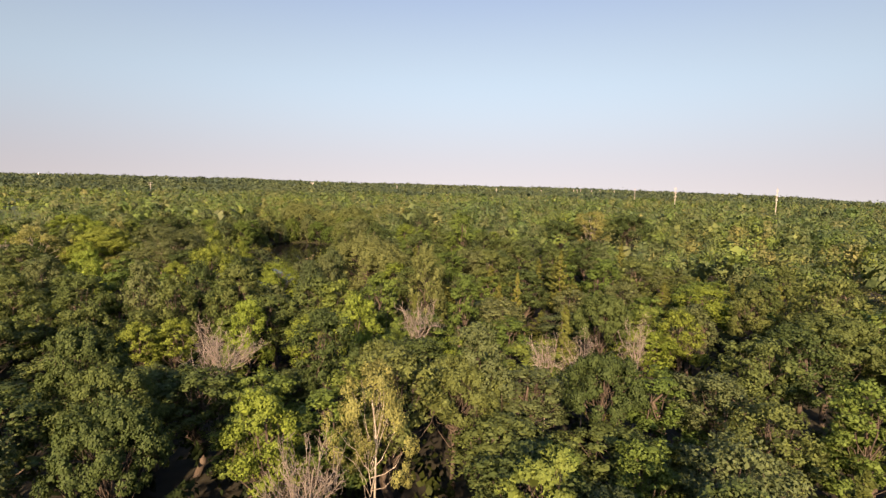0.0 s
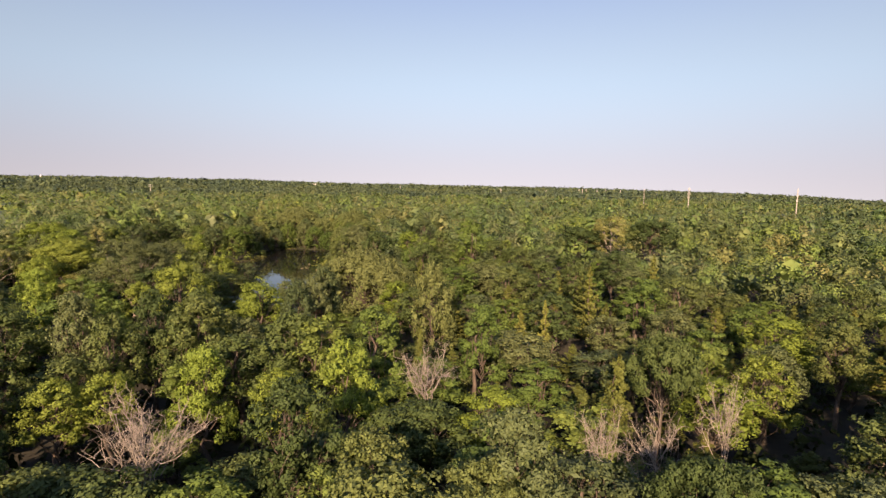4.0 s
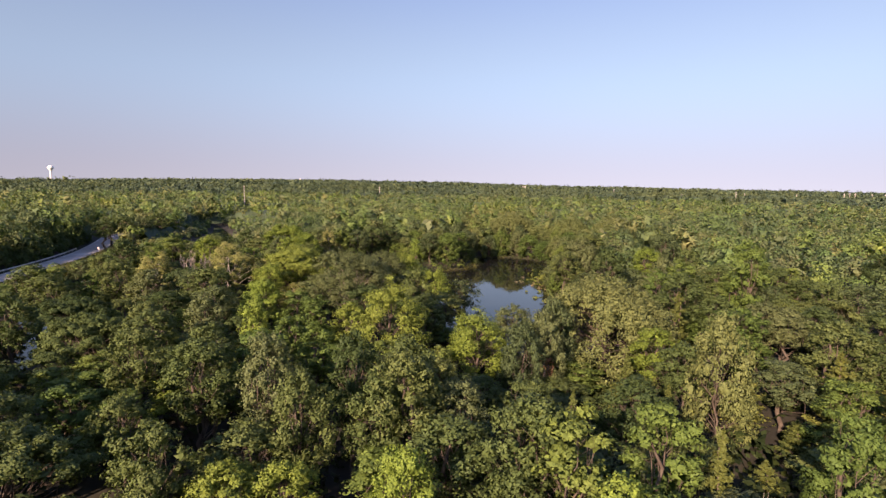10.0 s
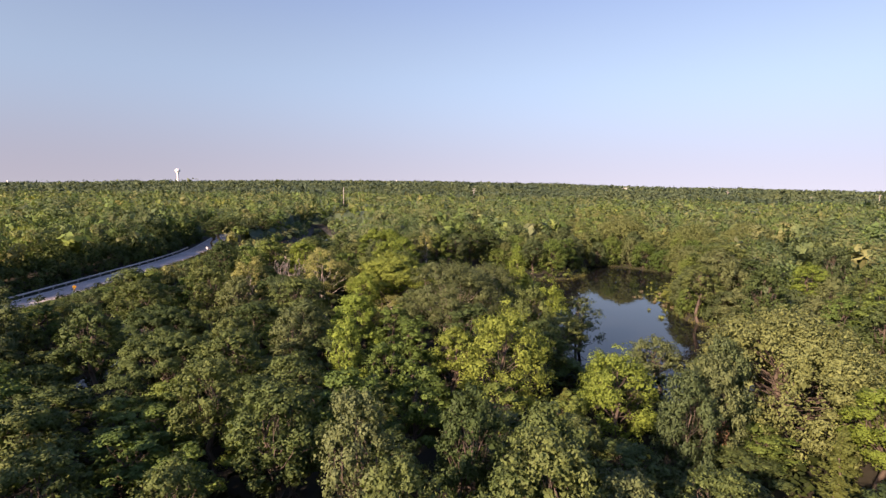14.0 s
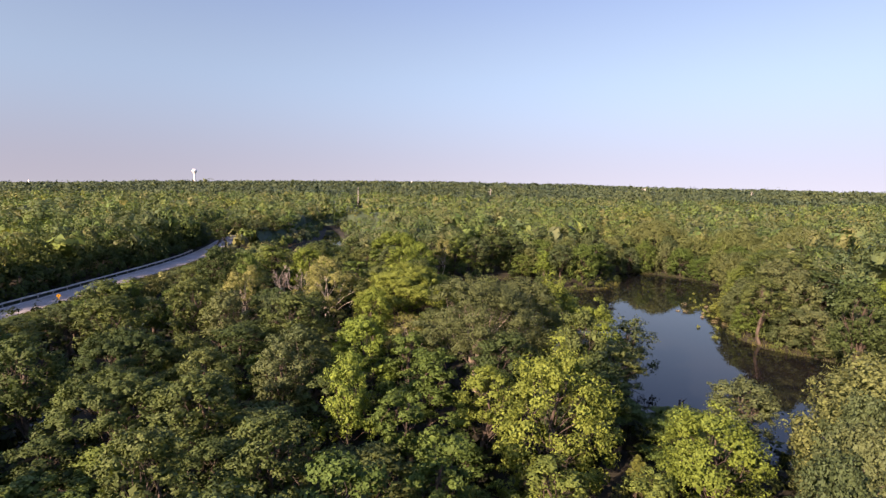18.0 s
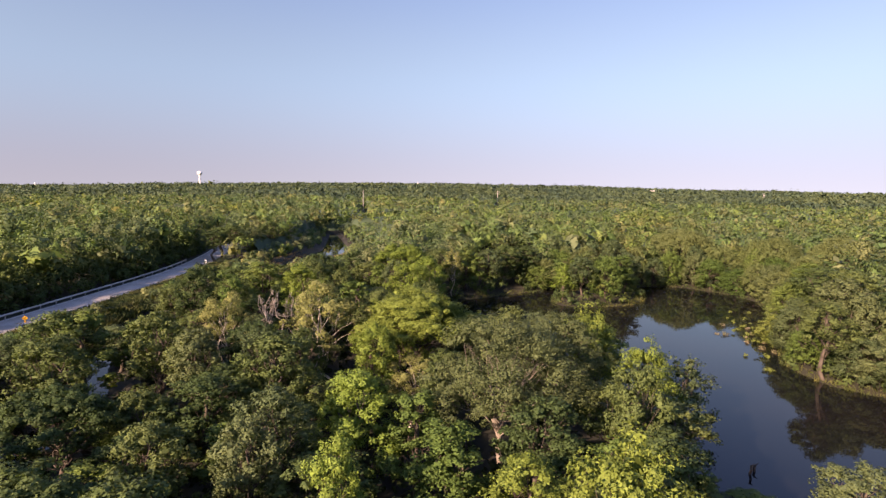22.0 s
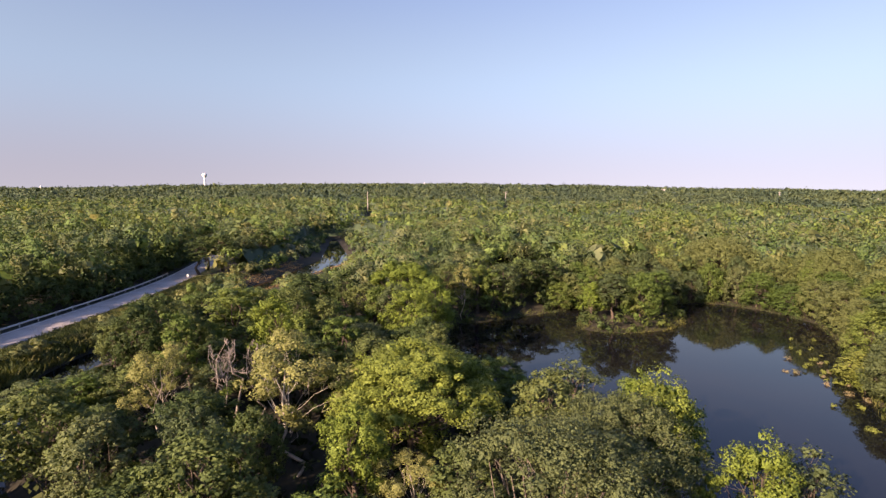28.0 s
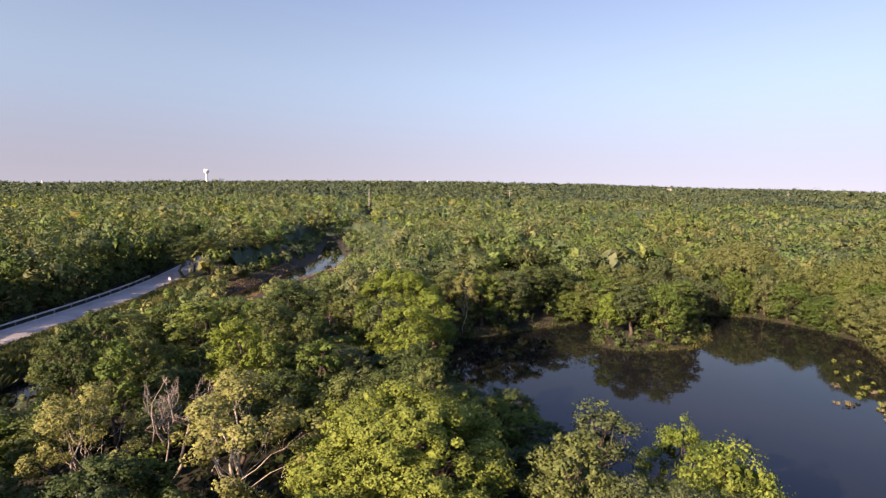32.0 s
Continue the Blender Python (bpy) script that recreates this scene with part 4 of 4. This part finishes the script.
mixed_wood(wx, wy, wtop, np.clip(wtop * 0.44, 1.6, 3.9), 330, 0.3, "leafy %s-coloured trees with foliage down to the pond", 65, 1.15)

rng_f = np.random.default_rng(11)
x_, y_ = scatter(-190, 330, -84, 300, 4.9, rng_f)
d_ = np.hypot(x_ - CX, y_ - CY)
gap = np.min(np.hypot(x_[:, None] - key_xy[None, :, 0], y_[:, None] - key_xy[None, :, 1]) - key_xy[None, :, 2], 1)
zone = in_view(x_, y_, 20) & free(x_, y_, 2.5) & (d_ < 330) & (gap > 0.5)
far_ = line_distance(x_, y_)
inner = in_view(x_, y_) & (far_ < 88) & (y_ < 100)
add_wood("woodland_near", x_, y_, zone & ~inner & (far_ < 150), 3.0, 300, 0.34, None, "sunlit %s-coloured trees of the wood beyond the pond", 70)
add_wood("woodland_middle", x_, y_, zone & (far_ >= 150), 3.2, 120, 0.5, None, "%s-coloured trees of the wood in the middle distance", 80)
x_, y_ = wood_points(6.0, 325, 640, rng_f)
add_wood("woodland_far", x_, y_, free(x_, y_, 2), 3.7, 34, 0.95, None, "%s-coloured trees of the wood stretching into the distance", 100)
x_, y_ = wood_points(6.4, 635, 1050, rng_f)
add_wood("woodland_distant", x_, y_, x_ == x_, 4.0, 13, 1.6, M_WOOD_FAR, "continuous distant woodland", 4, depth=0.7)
x_, y_ = wood_points(8.6, 1040, 2000, rng_f)
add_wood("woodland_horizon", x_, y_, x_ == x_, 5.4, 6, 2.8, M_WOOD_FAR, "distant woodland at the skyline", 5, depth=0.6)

# the wood goes on behind the start and out to both sides
x_, y_ = scatter(-230, 330, -240, 150, 6.4, rng_f)
ok = ~in_view(x_, y_, 17) & free(x_, y_, 1.5) & (np.hypot(x_ - CX, y_ - CY) < 330)
x_, y_ = x_[ok], y_[ok]
mixed_wood(x_, y_, ground_z(x_, y_) + rng_f.uniform(8, 12.5, len(x_)), rng_f.uniform(2.6, 4.2, len(x_)), 48, 0.8, "%s-coloured trees of the wood round about", 90, 1.2)

# a closed canopy sheet added under the outer crowns to lighten their dark gaps
rr_, aa_ = np.geomspace(215, 2050, 90), np.radians(np.linspace(-56, 94, 300))
ra, aa = np.meshgrid(rr_, aa_)
cx_, cy_ = CX + ra * np.sin(aa), CY + ra * np.cos(aa)
_, cf = grid(rr_, aa_)
cz_ = 7.4 + 1.6 * smooth(ra, 330, 460) + land_rise(cx_, cy_) + 0.8 * ripple(cx_ * 0.7, cy_ * 0.7)
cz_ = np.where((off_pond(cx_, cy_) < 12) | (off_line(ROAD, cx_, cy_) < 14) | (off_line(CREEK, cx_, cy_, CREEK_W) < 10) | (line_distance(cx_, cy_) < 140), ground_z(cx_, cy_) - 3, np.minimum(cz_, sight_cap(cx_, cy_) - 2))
tagged(mesh_object("woodland_canopy", np.stack([cx_.ravel(), cy_.ravel(), cz_.ravel()], 1), cf[:, ::-1], M_WOOD_FAR, None, False), "leaf-coloured filler sheet added under the outer woodland crowns", "woodland", "", "stuff")


# ---- power line poles, water tower, road furniture, distant houses ----
def power_pole(x, y, top, label, arms=3, r=0.45):
    z0 = float(ground_z(x, y)) - 1
    ob = new("power_pole")
    ob.location = (x, y, z0)
    h = top - z0
    part("pole", rod(bmesh.new(), (0, 0, 0), (0, 0, h), r, r * 0.55, 10), M_POLE, ob)
    for i in range(arms):
        z = h - 1.2 - i * 2.6
        arm = part("crossarm", rod(rod(bmesh.new(), (0, 0, z), (2.3, 0.5, z + 0.35), 0.14, 0.08, 6), (0, 0, z), (-2.3, -0.5, z + 0.35), 0.14, 0.08, 6), M_POLE, ob)
        for s in (-1, 1):
            part("insulator", rod(bmesh.new(), (2.2 * s, 0.48 * s, z + 0.3), (2.2 * s, 0.48 * s, z - 0.9), 0.1, 0.1, 6), M_STEEL, arm)
    return tagged(ob, label, "power pole", "power line poles")


POLE_LABEL = "tall pale steel power pole rising out of the woodland"
for x_, y_, z_ in ((-76, 491, 22.5), (84, 721, 23), (276, 822, 18), (394, 773, 19), (557, 862, 26), (560, 667, 19), (616, 617, 24), (-339, 803, 14), (-514, 710, 10), (163, 851, 20)):
    power_pole(x_, y_, z_, POLE_LABEL, 0 if y_ == 491 else 2, 0.36 + max(0, y_ - 400) * 0.0004)
for x_, y_, z_ in ((322, 107, 26), (316, 42, 26), (436, 215, 25.5), (887, 566, 24), (870, 588, 24), (860, 601, 24), (847, 618, 25), (842, 623, 25), (838, 629, 25), (795, 678, 22), (739, 732, 22)):
    power_pole(x_, y_, z_, POLE_LABEL, 3 if x_ < 330 else 1, 0.27 if x_ < 450 else 0.6)

tower = new("water_tower")
tower.location = (-553, 1214, 3)
tower.scale = (1.3, 1.3, 1.1)
part("stem", rod(rod(bmesh.new(), (0, 0, 0), (0, 0, 36), 1.7, 1.4, 20), (0, 0, 36), (0, 0, 40), 1.4, 3.0, 20), M_WHITE, tower)
bm = bmesh.new()
bmesh.ops.create_uvsphere(bm, u_segments=28, v_segments=18, radius=4.6)
bmesh.ops.transform(bm, verts=bm.verts, matrix=Matrix.Translation((0, 0, 43)) @ Matrix.Diagonal((1, 1, 0.92, 1)))
for f in bm.faces:
    f.smooth = True
part("tank", bm, M_WHITE, tower)
part("base_cone", rod(bmesh.new(), (0, 0, 0), (0, 0, 9), 3.6, 1.6, 20), M_WHITE, tower)
tagged(tower, "white ball-shaped water tower on a slim stem above the far woods", "water tower")
for x_, y_, z_ in ((-960, 1250, 22), (-450, 1550, 30), (-60, 1700, 42)):
    t_ = copy_thing(tower, pose(x_, y_, z_ - 42))
    t_.scale = (0.35, 0.35, 0.9)
    tagged(t_, "small white water tower far off on the skyline", "water tower")

# guard rail on the far side of the road: posts and a corrugated beam
sel = np.where((road_line[:, 1] > 0) & (road_line[:, 1] < 142))[0]
rail = new("guard_rail")
a_ = road_line - road_n * 4.3
pts = [(a_[i][0], a_[i][1]) for i in sel]
pv, pf = [], []
for off, dz in ((0, 0.78), (0.06, 0.7), (0, 0.62), (0.06, 0.54), (0, 0.46)):
    pv += [(x + road_n[i][0] * off, y + road_n[i][1] * off, 1.0 + dz) for i, (x, y) in zip(sel, pts)]
n_ = len(sel)
for s in range(4):
    pf += [(s * n_ + i, s * n_ + i + 1, (s + 1) * n_ + i + 1, (s + 1) * n_ + i) for i in range(n_ - 1)]
beam = mesh_object("beam", pv, pf, M_STEEL, rail)
mod = beam.modifiers.new("thickness", 'SOLIDIFY')
mod.thickness = 0.02
me_post = None
for i in range(n_):
    if me_post is None:
        me_post = part("post", box(bmesh.new(), 0, 0, 0.3, 0.14, 0.16, 1.0, 0.01), M_STEEL, rail)
        o = me_post
    else:
        o = new("post", me_post.data)
        o.parent = rail
    o.location = (pts[i][0] - road_n[sel[i]][0] * 0.12, pts[i][1] - road_n[sel[i]][1] * 0.12, 1.0)
tagged(rail, "galvanised steel guard rail on posts along the road", "guard rail")

# warning sign
sign = new("road_sign")
sign.location = (-74.6, 59.8, 0.9)
part("post", box(bmesh.new(), 0, 0.05, 1.3, 0.07, 0.05, 2.6), M_STEEL, sign)
bm = box(bmesh.new(), 0, 0, 2.75, 0.95, 0.02, 0.95, 0.006)
bmesh.ops.rotate(bm, verts=bm.verts, cent=(0, 0, 2.75), matrix=Matrix.Rotation(radians(45), 3, 'Y'))
face = part("sign_face", bm, M_SIGN, sign)
part("symbol", box(box(bmesh.new(), 0, -0.016, 2.72, 0.1, 0.008, 0.5), 0.1, -0.016, 2.98, 0.28, 0.008, 0.1), M_BLACK, face)
part("plaque", box(bmesh.new(), 0, 0, 1.85, 0.5, 0.02, 0.45, 0.006), M_SIGN, sign)
sign.scale = (0.62, 0.62, 0.66)
sign.rotation_euler = (0, 0, radians(28))
tagged(sign, "yellow diamond road warning sign with a small plaque beneath", "road sign")
board = new("marker_board")
board.location = (-74.8, 130, 0.9)
part("post", box(bmesh.new(), 0, 0.05, 0.8, 0.08, 0.05, 1.6), M_STEEL, board)
part("panel", box(bmesh.new(), 0, 0, 1.6, 0.6, 0.02, 0.8, 0.006), M_WHITE, board)
tagged(board, "small white marker board on a post at the roadside", "road sign")


M_SIDING = mottled("pale_siding", (0.45, 0.44, 0.42), (0.55, 0.54, 0.52), 0.3, 0.8, 0.0)


def house(x, y, w, d, h, turn, label):
    z0 = float(11.5 + land_rise(x, y)) - 3
    ob = new("house")
    ob.matrix_basis = pose(x, y, z0, 0, 0, turn)
    part("wall", box(bmesh.new(), 0, 0, h / 2, w, d, h, 0.05), M_SIDING, ob)
    bm = bmesh.new()
    v = [bm.verts.new(p) for p in ((-w / 2 - .5, -d / 2 - .5, h), (w / 2 + .5, -d / 2 - .5, h), (w / 2 + .5, d / 2 + .5, h), (-w / 2 - .5, d / 2 + .5, h), (-w / 2 - .5, 0, h + d * .3), (w / 2 + .5, 0, h + d * .3))]
    for f in ((0, 1, 5, 4), (2, 3, 4, 5), (1, 2, 5), (3, 0, 4), (3, 2, 1, 0)):
        bm.faces.new([v[i] for i in f])
    part("roof", bm, M_ROOF, ob)
    for i in (-1, 0, 1):
        part("window", box(bmesh.new(), i * w * 0.3, -d / 2 - 0.02, h * 0.55, w * 0.14, 0.06, h * 0.35), M_BLACK, ob)
    return tagged(ob, label, "house", "distant houses")


for x_, y_, w_ in ((150, 1190, 13), (215, 1210, 10), (-60, 1200, 8), (520, 1230, 22), (1000, 560, 14), (1060, 600, 16)):
    house(x_, y_, w_ * 0.6, 5, 3.4, RNG.uniform(-25, 25), "pale house half hidden in the distant woods")


# ---- low growth at the water and along the road ----
def tufts(name, x, y, z, height, n, mat, label, seed, lean=0.5):
    """Blades and leaf sprays in tufts, all one kind."""
    rng = np.random.default_rng(seed)
    m = len(x)
    c = np.stack([x, y, np.asarray(z)], 1)[:, None] + rng.normal(size=(m, n, 3)) * np.array([0.35, 0.35, 0])
    h = np.asarray(height)[:, None, None] * rng.uniform(0.5, 1.2, (m, n, 1))
    tip = c + np.concatenate([rng.normal(size=(m, n, 2)) * lean, np.ones((m, n, 1))], -1) * h
    side = unit(np.cross(tip - c, rng.normal(size=(m, n, 3)))) * h * 0.07
    mid = c + (tip - c) * 0.55
    v = np.stack([c - side * 0.4, mid - side, tip, mid + side], 2).reshape(-1, 3)
    return tagged(mesh_object(name, v, np.arange(len(v)).reshape(-1, 4), mat), label, "plants", "", "stuff")


rg = np.random.default_rng(21)
x_, y_ = scatter(-76, -50, 5, 135, 0.75, rg)
rd_, cr_ = off_line(ROAD, x_, y_), off_line(CREEK, x_, y_, CREEK_W)
ok = (rd_ > 3.9) & (rd_ < 17) & (cr_ > 0.3) & (x_ > -78)
tufts("verge_grass", x_[ok], y_[ok], ground_z(x_[ok], y_[ok]), 0.35 + 0.07 * rd_[ok], 16, M_GRASS, "rough green grass and weeds between the road and the creek", 22)
x_, y_ = scatter(-72, -34, 100, 222, 1.0, rg)
cr_ = off_line(CREEK, x_, y_, CREEK_W)
ok = (cr_ > 0.3) & (cr_ < 4) & (y_ < 165) & (off_line(ROAD, x_, y_) > 6)
tufts("flood_grass", x_[ok], y_[ok], np.maximum(ground_z(x_[ok], y_[ok]), 0) - 0.05, np.full(ok.sum(), 0.55), 14, M_STRAW, "dry tan grass on the flooded creek margin", 23)
mud_line = [(-60, 112), (-57, 126), (-54, 140), (-50, 156)]
_, _, mud = ribbon("mud_flat", mud_line, -8.5, -2.5, 0.06, M_MUD, 3.0)
mv = mud.data.vertices
for v in mv:
    v.co.x += 1.6 * math.sin(v.co.y * 0.35) + 1.0 * math.sin(v.co.y * 0.9)
tagged(mud, "bare brown mud flat beside the creek water", "mud", "", "structure")
x_, y_ = rg.normal(size=60) * 2.2, rg.normal(size=60) * 7
x_, y_ = 50.5 + x_ + 0.42 * y_, 63 + y_
ok = (off_pond(x_, y_) < 0.3)
x_, y_ = x_[ok], y_[ok]
woodland("marsh_plants", x_[:24], y_[:24], rg.uniform(0.3, 0.8, 24), rg.uniform(0.3, 0.75, 24), 110, 0.13, M_WATERPLANT, "yellow-green marsh plants standing in the pond shallows", 24, 0.8)
woodland("marsh_weed", x_[24:36], y_[24:36], rg.uniform(0.3, 0.6, 12), rg.uniform(0.4, 0.8, 12), 110, 0.13, M_SMARTWEED, "reddish-tan marsh weed on the open pond water", 25, 0.6)
x_, y_ = scatter(-12, 75, -2, 116, 0.9, rg)
p_ = off_pond(x_, y_)
ok = (p_ > -0.5) & (p_ < 1.4)
tufts("bank_grass", x_[ok], y_[ok], np.maximum(ground_z(x_[ok], y_[ok]), 0) - 0.05, rg.uniform(0.3, 0.8, ok.sum()), 16, M_GRASS, "green grass fringe on the pond bank", 26)


def stump(x, y, h, seed):
    rng = np.random.default_rng(seed)
    ob = new("tree_stump")
    ob.location = (x, y, -0.6)
    mesh_object("stem", *limb(rng, (0, 0, 0), (0.15, 0.1, h + 0.6), 0.16, 0.09, 0.05, 5, 7), M_BARK, ob, False)
    mesh_object("snag", *limb(rng, (0.05, 0, h * 0.8 + 0.4), (0.5, 0.2, h + 0.8), 0.07, 0.02, 0.1, 4, 5), M_BARK, ob, False)
    return tagged(ob, "dark broken stump standing in the pond water", "stump", "pond stumps")


for i, (x_, y_, h_) in enumerate(((22.6, 17.6, 0.9), (23.4, 18.2, 0.6))):
    stump(x_, y_, h_, 30 + i)
